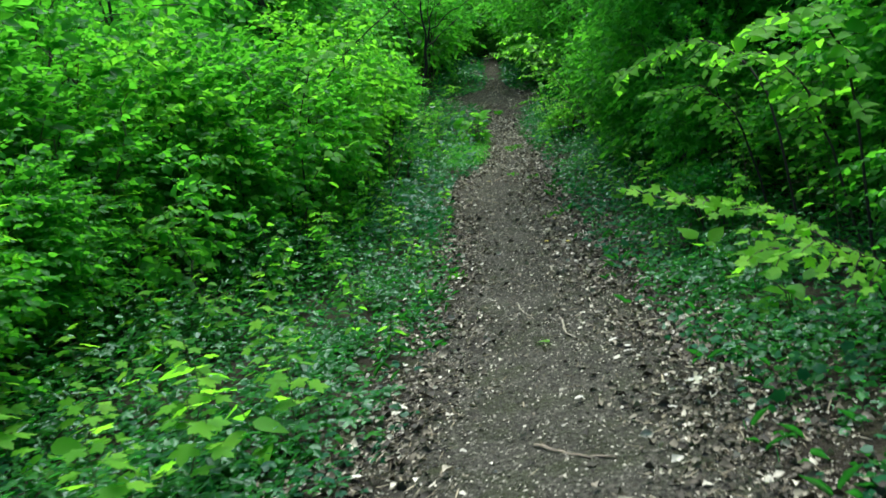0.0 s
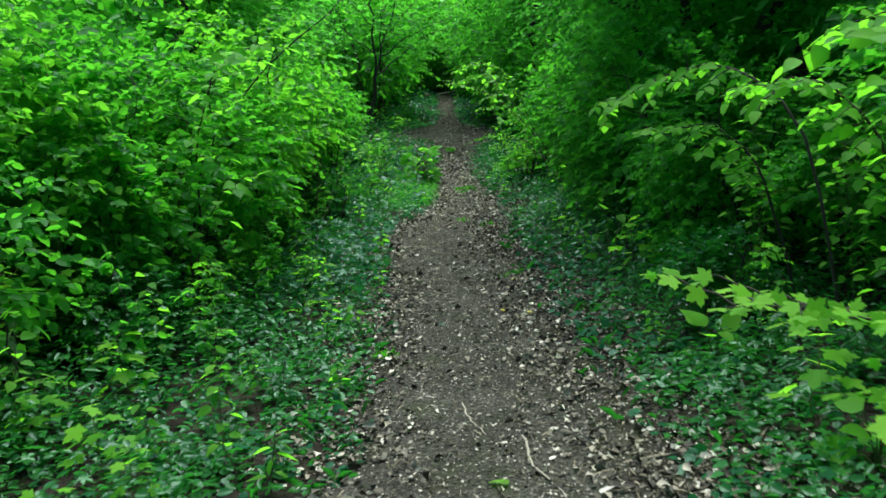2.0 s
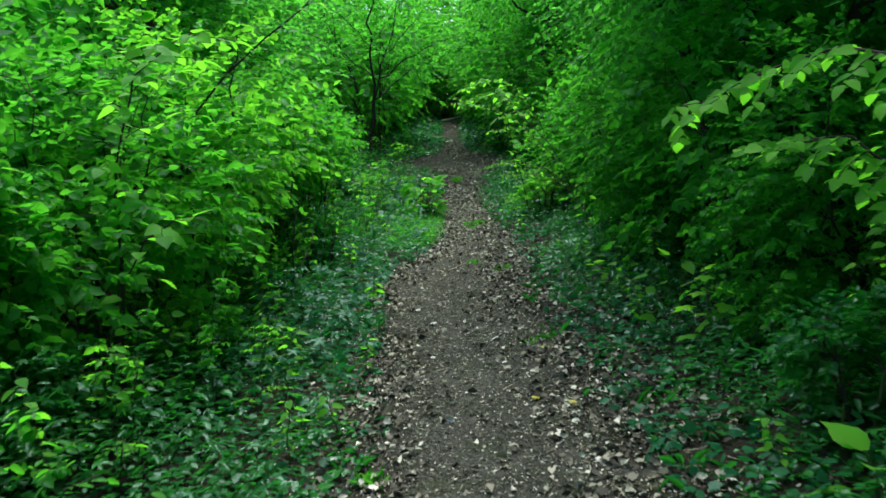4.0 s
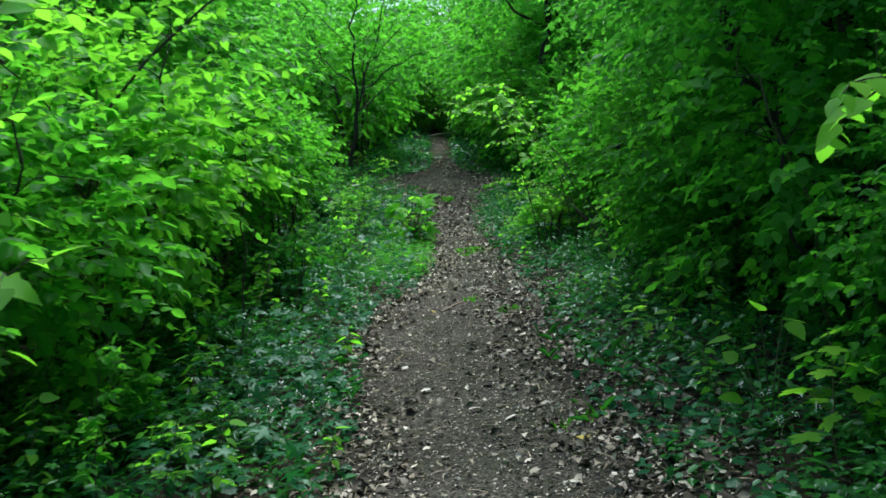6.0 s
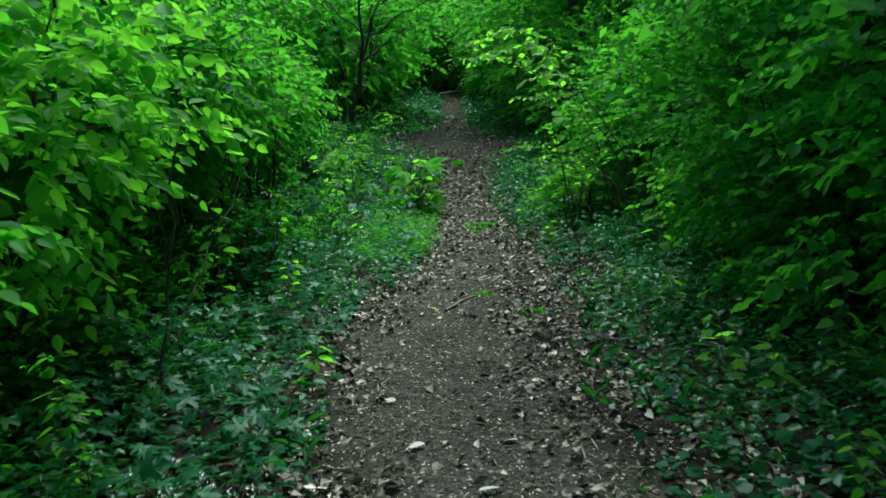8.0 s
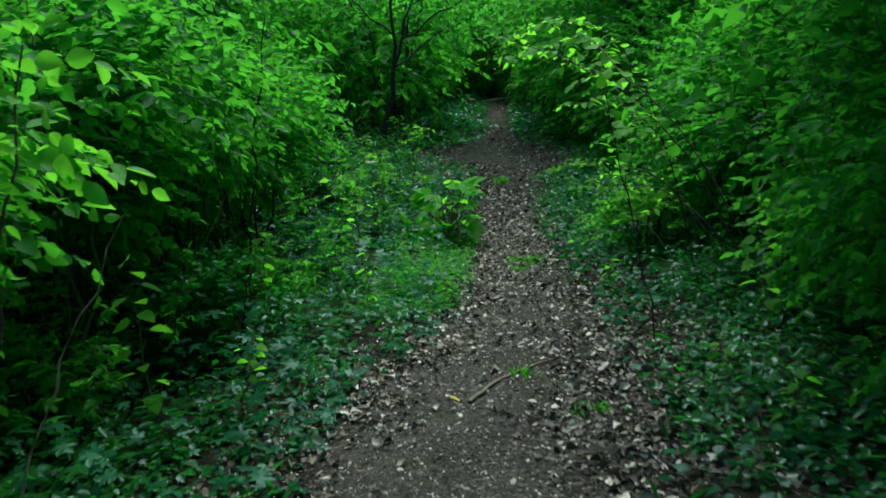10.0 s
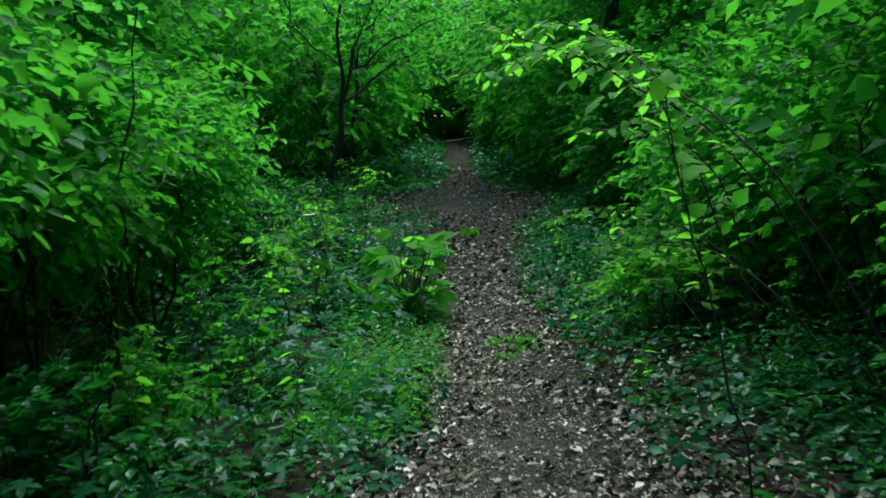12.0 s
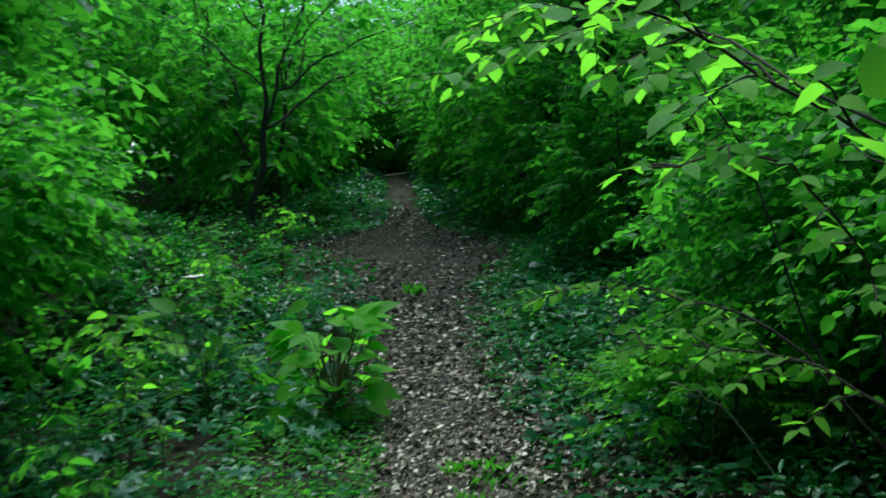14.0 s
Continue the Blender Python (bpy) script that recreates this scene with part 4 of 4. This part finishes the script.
        sub = bent(rng, p, end, 5, 0.02, 0.05)
        shoot = part("twig", *tube(sub, (0.004, 0.002), 5), mat or STEM, root)
        leafy_line(rng, shoot, sub, blade, leaf * 0.95, gap, 0.25, drop=drop)


def bough(seed, via, blade, leaf, gap, twigs, twig, label, name="leaning_stem", thick=0.012):
    """A stem rooted in the ground that leans over, through the given places."""
    rng = np.random.default_rng(seed)
    x, y = via[0][0], via[0][1]
    z = float(ground_z(x, y)) - 0.03
    root = new(name)
    root.matrix_basis = pose(x, y, z)
    pts = np.array([(x, y, z)] + [tuple(v) for v in via[1:]]) - (x, y, z)
    s = np.linspace(0, 1, len(pts))
    fine = np.stack([np.interp(np.linspace(0, 1, 14), s, pts[:, k]) for k in range(3)], 1)
    for _ in range(2):
        fine[1:-1] = (fine[:-2] + 2 * fine[1:-1] + fine[2:]) / 4
    fine[1:-1] += rng.normal(0, 0.012, fine[1:-1].shape)
    smooth_shade(part("stem", *tube(fine, (thick, thick * 0.7, 0.003), 7), BARK, root))
    leafy_line(rng, root, fine, blade, leaf, gap, 0.5, twigs, twig, BARK)
    tagged(root, label, "branch")


bough(91, [(3.0, 16.3), (2.55, 16.6, 0.8), (2.15, 17.15, 1.18), (2.2, 18.1, 1.5), (1.95, 18.7, 1.5), (1.66, 19.0, 1.36)], HAZEL_BLADE, 0.105, 0.05, 9, 0.36, "leaning hazel stem with large bright green leaves over the path", thick=0.006)
bough(103, [(3.1, 18.4), (2.8, 18.6, 0.9), (2.5, 18.8, 1.6), (2.1, 19.2, 1.75), (1.8, 19.4, 1.62)], HAZEL_BLADE, 0.11, 0.05, 10, 0.36, "leaning hazel stem with large bright green leaves over the path", thick=0.006)
bough(92, [(2.9, 17.8), (2.6, 17.5, 0.7), (2.2, 17.3, 1.0), (1.87, 17.3, 0.97)], OVAL_BLADE, 0.075, 0.05, 6, 0.22, "leaning hazel stem with large bright green leaves over the path", thick=0.006)
bough(93, [(3.3, 18.2), (2.9, 18.6, 0.25), (2.5, 19.0, 0.45), (2.12, 19.4, 0.42)], OVAL_BLADE, 0.08, 0.045, 9, 0.4, "low leafy stem spreading level beside the path", thick=0.009)
bough(94, [(3.2, 17.4), (2.9, 17.8, 0.1), (2.6, 18.2, 0.3), (2.2, 18.5, 0.28)], OVAL_BLADE, 0.08, 0.045, 8, 0.36, "low leafy stem spreading level beside the path", thick=0.009)
bough(95, [(3.0, 8.0), (2.9, 8.2, 1.0), (2.6, 8.8, 1.35), (2.15, 9.3, 1.2), (1.92, 9.42, 1.02)], HAZEL_BLADE, 0.10, 0.04, 14, 0.34, "leaning stem with bright green toothed oval leaves")
bough(96, [(2.9, 6.4), (2.8, 6.3, 1.0), (2.5, 6.1, 1.45), (2.05, 5.95, 1.36)], HAZEL_BLADE, 0.11, 0.045, 13, 0.36, "leaning stem with bright green toothed oval leaves")
bough(97, [(3.1, 7.0), (2.9, 7.2, 0.8), (2.6, 7.35, 1.2), (2.3, 7.4, 1.15)], HAZEL_BLADE, 0.10, 0.04, 14, 0.34, "leaning stem with bright green toothed oval leaves")
bough(98, [(3.0, 8.6), (2.8, 8.7, 0.6), (2.5, 8.9, 0.92), (2.2, 9.0, 0.84)], HAZEL_BLADE, 0.095, 0.04, 13, 0.32, "leaning stem with bright green toothed oval leaves")
bough(99, [(2.5, 5.2), (2.1, 5.1, 0.2), (1.65, 5.05, 0.5), (1.18, 5.0, 0.57)], MAPLE_BLADE, 0.078, 0.05, 12, 0.3, "low field maple stem with bright lobed leaves", thick=0.008)
bough(100, [(2.7, 4.9), (2.3, 4.8, 0.1), (1.9, 4.7, 0.3), (1.55, 4.7, 0.32)], MAPLE_BLADE, 0.078, 0.05, 11, 0.32, "low field maple stem with bright lobed leaves", thick=0.008)
bough(101, [(-1.5, 10.7), (-1.35, 10.6, 0.8), (-1.1, 10.4, 1.65), (-0.62, 10.0, 1.8)], HAZEL_BLADE, 0.125, 0.06, 9, 0.32, "leaning hazel stem with large bright green leaves")
bough(105, [(3.0, 16.6), (2.5, 16.8, 0.75), (2.06, 16.88, 1.14), (1.72, 16.85, 1.3), (1.45, 16.95, 1.42)], HAZEL_BLADE, 0.082, 0.06, 7, 0.28, "leaning hazel stem with large bright green leaves over the path", thick=0.006)
bough(107, [(2.15, 16.2), (2.1, 16.25, 0.1), (2.0, 16.3, 0.6), (1.95, 16.35, 1.05)], HAZEL_BLADE, 0.105, 0.075, 6, 0.2, "upright stem with large green leaves at the path's edge", thick=0.006)
bough(106, [(-1.7, 12.9), (-1.3, 12.7, 1.4), (-0.5, 12.5, 1.97), (-0.05, 12.5, 2.25), (0.25, 12.6, 2.5)], OVAL_BLADE, 0.085, 0.14, 5, 0.3, "thin dark branch reaching over the undergrowth", thick=0.012)
bough(102, [(-1.6, 10.2), (-1.3, 10.2, 0.4), (-1.05, 10.15, 0.72), (-0.78, 10.1, 0.78)], HAZEL_BLADE, 0.15, 0.11, 2, 0.22, "thin sapling stem with a few large pale green leaves", thick=0.008)


def sapling(seed, tall, blade, leaf, count, spread, name="sapling"):
    """A small upright woodland seedling with leaves on stalks round the stem."""
    rng = np.random.default_rng(seed)
    root = new(name)
    line = bent(rng, (0, 0, -0.02), (rng.normal(0, 0.08), rng.normal(0, 0.08), tall), 7, 0, 0.03)
    part("stem", *tube(line, (0.006, 0.004, 0.002), 6), STEM, root)
    for k in range(count):
        s = 0.3 + 0.7 * (k + 0.5) / count
        p = np.array([np.interp(s, np.linspace(0, 1, 7), line[:, c]) for c in range(3)])
        a = k * 2.4 + rng.normal(0, 0.3)
        out = np.array([math.cos(a), math.sin(a), rng.uniform(-0.1, 0.4)])
        q = p + out * spread * rng.uniform(0.6, 1.1) * (1.1 - 0.6 * s)
        stalk = part("stalk", *tube([p, (p + q) / 2 + (0, 0, 0.01), q], (0.0025, 0.0015), 4), STEM, root)
        leaf_at(blade, stalk, q, out + (0, 0, -0.35), (rng.normal(0, 0.35), rng.normal(-0.3, 0.35), 1), leaf * rng.uniform(0.75, 1.15))
    return root


plants = [
    (sapling(111, 0.62, MAPLE_BLADE, 0.15, 13, 0.14), "maple seedling with bright lobed leaves", "maple seedlings",
     [(-1.75, 6.2), (-2.15, 6.9), (-1.5, 5.2), (-2.5, 6.2), (-2.8, 7.2), (-1.65, 4.4), (-2.2, 5.4), (-2.6, 5.2), (-1.55, 3.7), (-2.9, 6.0), (-1.2, 5.9), (-3.2, 7.9), (-1.9, 7.6), (-1.55, 8.1), (-2.35, 7.5), (-1.05, 6.5), (-2.0, 5.9), (-0.95, 5.0), (-1.3, 4.2), (-2.4, 4.6), (-2.4, 8.0), (-1.9, 4.9), (-1.35, 6.9), (2.05, 6.4), (2.3, 10.4), (2.2, 13.0), (-0.7, 13.2)]),
    (sapling(112, 0.5, OVAL_BLADE, 0.10, 16, 0.06), "leafy seedling with oval green leaves", "leafy seedlings",
     [(-1.1, 7.2), (-0.7, 8.3), (-0.35, 9.5), (-0.5, 10.9), (-0.75, 12.0), (1.95, 8.4), (2.2, 11.6), (2.3, 14.4), (-0.2, 15.3), (0.3, 17.5), (2.5, 20.8), (2.7, 22.4), (0.1, 18.9)]),
    (sapling(113, 0.95, HAZEL_BLADE, 0.115, 14, 0.08), "hazel seedling with rounded bright leaves", "hazel seedlings",
     [(-1.95, 7.4), (-0.68, 6.72), (-1.4, 9.0), (-1.0, 13.0), (-0.6, 15.0), (2.5, 9.9), (2.6, 12.6), (-0.3, 17.2), (0.0, 20.4), (2.7, 16.0), (2.9, 21.3), (-1.2, 10.6), (-1.05, 11.3), (-1.3, 12.2), (-1.0, 14.2), (-1.0, 15.7), (-1.45, 10.1)]),
    (sapling(114, 0.34, OVAL_BLADE, 0.12, 8, 0.03), "small broad-leaved plant at the edge of the path", "small plants",
     [(-0.08, 9.85), (-0.2, 8.2), (0.05, 11.2), (0.1, 13.6), (2.3, 12.6), (2.35, 15.4), (0.95, 18.0), (2.2, 18.0), (-0.5, 6.6)]),
    (sapling(115, 0.36, OVAL_BLADE, 0.23, 6, 0.05), "low plant with a few very large bright leaves", "large-leaved plants",
     [(-2.25, 4.85), (-2.75, 6.1), (-2.05, 6.5), (-1.45, 5.7), (-1.0, 4.75), (-1.75, 5.5), (-2.5, 7.3)]),
    (sapling(116, 1.45, MAPLE_BLADE, 0.155, 34, 0.26), "tall maple sapling with bright lobed leaves", "maple saplings",
     [(-3.15, 6.9), (-2.85, 7.8), (-3.35, 7.6), (-2.75, 8.5), (-3.0, 6.2), (-2.45, 8.9), (-3.5, 6.7), (-2.2, 9.4)]),
    (sapling(117, 1.7, HAZEL_BLADE, 0.115, 44, 0.34), "tall hazel sapling with bright rounded leaves", "hazel saplings",
     [(3.0, 9.2), (3.2, 8.2), (3.0, 7.3), (-1.75, 10.9), (-1.95, 9.8)]),
]
for proto, label, group, spots in plants:
    for k, (x, y) in enumerate(spots):
        m = rot_z(x, y, 67 * k + 20, 0.8 + 0.12 * (k % 5))
        if k == 0:
            proto.matrix_basis = m
            tagged(proto, label, "plant", group)
        else:
            copy_thing(proto, m)


def broadleaf_clump(x, y, seed, count, leaf, tall, label):
    """A rosette of broad leaves on rising stalks."""
    rng = np.random.default_rng(seed)
    root = new("broadleaf_plant")
    root.matrix_basis = pose(x, y, float(ground_z(x, y)) - 0.02)
    for k in range(count):
        a = k * 2.4 + rng.normal(0, 0.3)
        out = np.array([math.cos(a), math.sin(a), 0])
        far = rng.uniform(0.15, 1.0) ** 0.7
        p = out * far * 0.36 * tall + (0, 0, tall * rng.uniform(0.15, 1.0) * (1.1 - 0.35 * far))
        stalk = part("stalk", *tube(bent(rng, (0, 0, 0), p, 5, 0.03, 0.03), (0.005, 0.003), 5), STEM, root)
        leaf_at(DOCK_BLADE, stalk, p, out + (0, 0, rng.uniform(-0.2, 1.0) - 0.5 * far), (rng.normal(0, 0.3), rng.normal(-0.5, 0.3), 1), leaf * rng.uniform(0.7, 1.15))
    tagged(root, label, "plant")


broadleaf_clump(1.05, 20.8, 121, 68, 0.2, 0.82, "clump of broad upright green leaves at the edge of the path")
broadleaf_clump(0.62, 20.5, 122, 14, 0.2, 0.34, "smaller clump of broad green leaves beside the path")
broadleaf_clump(0.2, 21.35, 123, 24, 0.19, 0.85, "tall broad-leaved plant among the undergrowth")
broadleaf_clump(2.1, 5.9, 124, 9, 0.2, 0.3, "broad green leaves of a low plant beside the path")
broadleaf_clump(2.15, 8.0, 125, 9, 0.2, 0.36, "broad green leaves of a low plant beside the path")
broadleaf_clump(2.3, 11.1, 126, 10, 0.15, 0.75, "upright broad-leaved plant in the undergrowth")


# ---- sticks, fallen leaves, stump ----
def stick(points, thick, mat, label, name="stick", lift=0.008):
    pts = np.array([(x, y, float(ground_z(x, y)) + lift) for x, y in points])
    mid = pts[0].copy()
    s = np.linspace(0, 1, len(pts))
    rng = np.random.default_rng(int(abs(pts[0, 0] * 1000)))
    fine = np.stack([np.interp(np.linspace(0, 1, 12), s, pts[:, k]) for k in range(3)], 1) - mid
    fine[1:-1, :2] += rng.normal(0, 0.006, (10, 2))
    ob = smooth_shade(part(name, *tube(fine, (thick, thick * 0.8, thick * 0.4), 6), mat))
    ob.matrix_basis = Matrix.Translation(Vector(mid))
    tagged(ob, label, "stick")


stick([(0.78, 7.07), (0.77, 6.67), (0.83, 6.12)], 0.008, PALE_STICK, "pale bent twig lying on the earth path", "twig")
stick([(0.53, 7.8), (0.55, 7.5), (0.6, 7.16)], 0.006, PALE_STICK, "thin pale curved twig lying on the path", "twig")
stick([(1.5, 6.0), (1.37, 5.3), (1.3, 4.78)], 0.009, STICK, "long crooked brown twig on the leaf litter", "twig")
stick([(1.17, 6.43), (1.44, 6.45)], 0.013, STICK, "short brown stick on the leaf litter")
stick([(0.28, 4.4), (0.45, 4.2), (0.62, 4.1)], 0.011, STICK, "short grey-brown stick on the path")
stick([(1.25, 4.1), (1.4, 4.3)], 0.01, STICK, "short brown stick among dead leaves")
stick([(1.70, 10.35), (1.86, 9.7)], 0.024, BARK, "dark weathered fallen branch at the path's edge", "fallen_branch", 0.012)
stick([(0.98, 15.42), (1.12, 15.75), (1.34, 16.0), (1.56, 16.2)], 0.012, STICK, "long crooked brown stick across the path")
stick([(2.2, 24.8), (2.7, 24.45)], 0.014, PALE_STICK, "pale stick lying beside the path")
stick([(2.36, 19.14), (2.5, 18.98)], 0.01, PALE_STICK, "short bleached stick among dead leaves")
stick([(1.7, 13.3), (1.9, 13.0)], 0.01, STICK, "short brown stick among dead leaves")
stick([(0.2, 10.6), (0.05, 10.9)], 0.008, STICK, "short brown twig at the path's edge", "twig")
stick([(2.5, 35.2), (3.5, 35.5)], 0.03, PALE_STICK, "pale fallen branch across the end of the path", "fallen_branch", 0.05)


def arched_twig(a, b, rise, thick, mat, label, name="arched_twig"):
    rng = np.random.default_rng(7)
    a = np.array([a[0], a[1], float(ground_z(*a)) - 0.02])
    line = bent(rng, (0, 0, 0), np.array(b) - a, 12, rise, 0.02)
    ob = smooth_shade(part(name, *tube(line, (thick, thick * 0.8, thick * 0.4), 6), mat))
    ob.matrix_basis = Matrix.Translation(Vector(a))
    tagged(ob, label, "twig")


arched_twig((3.0, 19.0), (2.5, 19.0, 0.02), 0.12, 0.005, PALE_STICK, "pale dry bramble twig arching over the herbs")
arched_twig((-0.72, 13.5), (-0.1, 13.5, 0.74), 0.05, 0.006, PALE_STICK, "thin pale dead stem leaning among the leaves", "dead_stem")
arched_twig((-1.3, 12.3), (-1.22, 12.8, 1.6), 0.02, 0.012, BARK, "thin dark upright sapling stem", "dead_stem")
arched_twig((-0.9, 13.2), (-0.8, 13.6, 0.45), 0.02, 0.006, STICK, "thin dry stem leaning among the leaves", "dead_stem")


arched_twig((-1.3, 18.7), (-0.06, 18.6, 1.07), 0.3, 0.006, PALE_STICK, "bare pale dead stem arching through the leaves", "dead_stem")
arched_twig((-0.54, 17.3), (-0.2, 17.55, 1.75), 0.0, 0.011, BARK, "thin dark upright sapling stem", "dead_stem")
arched_twig((-0.62, 13.2), (-0.42, 13.7, 1.3), 0.0, 0.009, BARK, "thin dark upright sapling stem", "dead_stem")


def stump(x, y, tall, thick, mat, label, lean=0.1):
    rng = np.random.default_rng(9)
    line = bent(rng, (0, 0, -0.04), (lean * tall, 0, tall), 6, 0, 0.04)
    ob = smooth_shade(part("stump", *tube(np.concatenate([line, line[-1:] + (0, 0, 0.004)]), (thick * 1.25, thick, thick * 0.95, 0.004), 10), mat))
    ob.matrix_basis = pose(x, y, float(ground_z(x, y)))
    tagged(ob, label, "stump")


stump(0.22, 22.4, 0.26, 0.022, STICK, "short pale cut stem standing among herbs")
stump(2.05, 34.0, 0.22, 0.14, BARK, "low dark rotten stump at the end of the path")


def fallen_leaf(x, y, me, size, mat, label, name="fallen_leaf"):
    rng = np.random.default_rng(int(x * 977 + y * 31))
    data = me.copy()
    data.materials.clear()
    data.materials.append(mat)
    ob = new(name, data)
    ob.matrix_basis = pose(x, y, float(ground_z(x, y)) + 0.022, rng.uniform(-14, 14), rng.uniform(-14, 14), rng.uniform(0, 360)) @ Matrix.Diagonal((size, size, size, 1))
    tagged(ob, label, "leaf", "fallen leaves on the path")


for x, y, size, mat, label in (
        (1.08, 10.08, 0.11, YELLOW, "yellow fallen leaf on the earth path"), (1.26, 9.89, 0.09, YELLOW, "yellow fallen leaf on the earth path"), (0.88, 15.54, 0.08, YELLOW, "yellow fallen leaf on the earth path"),
        (1.3, 11.23, 0.1, YELLOW, "yellow fallen leaf on the earth path"), (0.61, 6.37, 0.11, SINGLE_LEAF, "green fallen leaf on the earth path"), (1.0, 5.8, 0.1, PALE, "bleached pale dead leaf on the path"),
        (0.97, 6.09, 0.09, PALE, "bleached pale dead leaf on the path"), (1.05, 5.9, 0.08, PALE, "bleached pale dead leaf on the path"), (1.99, 18.84, 0.09, PALE, "bleached pale dead leaf on the path"),
        (1.66, 17.19, 0.1, PALE, "bleached pale dead leaf on the path"), (1.11, 11.87, 0.09, PALE, "bleached pale dead leaf on the path"), (0.67, 12.69, 0.1, PALE, "bleached pale dead leaf on the path"),
        (1.09, 12.64, 0.11, PALE, "bleached pale dead leaf on the path"), (0.56, 13.36, 0.09, PALE, "bleached pale dead leaf on the path"), (0.85, 12.1, 0.1, PALE, "bleached pale dead leaf on the path"),
        (0.62, 5.0, 0.07, PALE, "bleached pale dead leaf on the path"), (0.98, 4.6, 0.08, PALE, "bleached pale dead leaf on the path"), (1.2, 4.9, 0.08, PALE, "bleached pale dead leaf on the path")):
    fallen_leaf(x, y, OVAL_BLADE if mat is not SINGLE_LEAF else HAZEL_BLADE, size, mat, label)


def grass_tuft(x, y, seed, count, tall, label):
    rng = np.random.default_rng(seed)
    ang = rng.uniform(0, 6.28, count)
    at = np.stack([rng.normal(0, 0.05, count), rng.normal(0, 0.05, count), np.zeros(count)], 1)
    along = np.stack([np.cos(ang) * 0.5, np.sin(ang) * 0.5, rng.uniform(0.6, 1.6, count)], 1)
    blade = (LANCE[0] * (0.3, 1, 2.0), LANCE[1])
    ob = part("grass_tuft", *blades(blade, at, along, np.array([0, 0, 1.0]) + rng.normal(0, 0.2, (count, 3)), tall * rng.uniform(0.6, 1.1, count)), SHRUB_LEAF)
    ob.matrix_basis = pose(x, y, float(ground_z(x, y)) - 0.01)
    tagged(ob, label, "grass", "grass tufts", "stuff")


for k, (x, y, tall) in enumerate(((1.66, 19.75, 0.15), (1.8, 19.65, 0.13), (1.73, 19.5, 0.1), (1.92, 24.2, 0.22), (1.37, 11.55, 0.1), (1.5, 11.6, 0.1), (1.57, 15.07, 0.12), (0.72, 21.2, 0.6), (1.62, 19.3, 0.1), (1.85, 19.4, 0.1), (1.3, 15.9, 0.1), (0.1, 9.0, 0.15))):
    grass_tuft(x, y, 130 + k, 26, tall * 0.7, "small tuft of green grass at the path's edge")


def pale_flower(x, y, z):
    rng = np.random.default_rng(3)
    root = new("pale_flower")
    g = float(ground_z(x, y))
    root.matrix_basis = pose(x, y, g - 0.02)
    h = z - g
    part("stem", *tube(bent(rng, (0, 0, 0), (0, 0, h), 6, 0, 0.02), (0.005, 0.003), 5), STEM, root)
    for k in range(6):
        ob = leaf_at(PETAL_BLADE, root, (0, 0, h), (math.cos(k * 1.05), math.sin(k * 1.05), 0.45), (0, 0, 1), 0.085)
        ob.name = "petal"
    tagged(root, "single pale white-blue flower on a thin stem", "flower")


def make_white_herb(seed, tall):
    """A slender herb with a few side stalks that end in loose heads of tiny white flowers."""
    rng = np.random.default_rng(seed)
    root = new("flowering_herb")
    line = bent(rng, (0, 0, -0.02), (0.05, 0, tall), 6, 0, 0.04)
    part("stem", *tube(line, (0.004, 0.002), 4), STEM, root)
    heads = []
    for k in range(5):
        tip = line[3 + k // 2] + (rng.normal(0, 0.07), rng.normal(0, 0.07), rng.uniform(0.05, 0.14))
        part("stalk", *tube([line[3 + k // 2], tip], (0.002, 0.0015), 4), STEM, root)
        heads.append(tip + rng.normal(0, 0.014, (9, 3)))
    at = np.concatenate(heads)
    way = rng.normal(0, 1, at.shape)
    tagged(part("white_floret", *blades(KITE, at, way, rng.normal(0, 1, at.shape), rng.uniform(0.012, 0.022, len(at))), PETAL, root), kind="stuff")
    ang = np.arange(10) * 2.4
    low = np.stack([0 * ang, 0 * ang, tall * np.linspace(0.15, 0.8, 10)], 1)
    tagged(part("foliage", *blades(LANCE, low, np.stack([np.cos(ang), np.sin(ang), 0 * ang - 0.1], 1), np.tile([0, 0, 1.0], (10, 1)), np.linspace(0.11, 0.06, 10)), HERB_LEAF, root), kind="stuff")
    return root


place(make_white_herb(161, 0.5), [(-0.28, 11.52, 0, 0.75, 1.0), (-0.15, 11.41, 50, 0.83, 1.0), (0.05, 11.22, 100, 0.91, 1.0), (-1.14, 13.20, 150, 0.75, 1.0), (-0.24, 11.58, 200, 0.83, 1.0), (2.15, 10.98, 250, 0.91, 1.0), (2.77, 11.30, 300, 0.75, 1.0), (2.08, 10.51, 350, 0.83, 1.0)], "slender green herb with tiny white flowers", "herb", "flowering herbs")
PETAL_BLADE = fine_leaf("petal", PETAL, 0.36)
pale_flower(0.27, 20.9, 0.52)
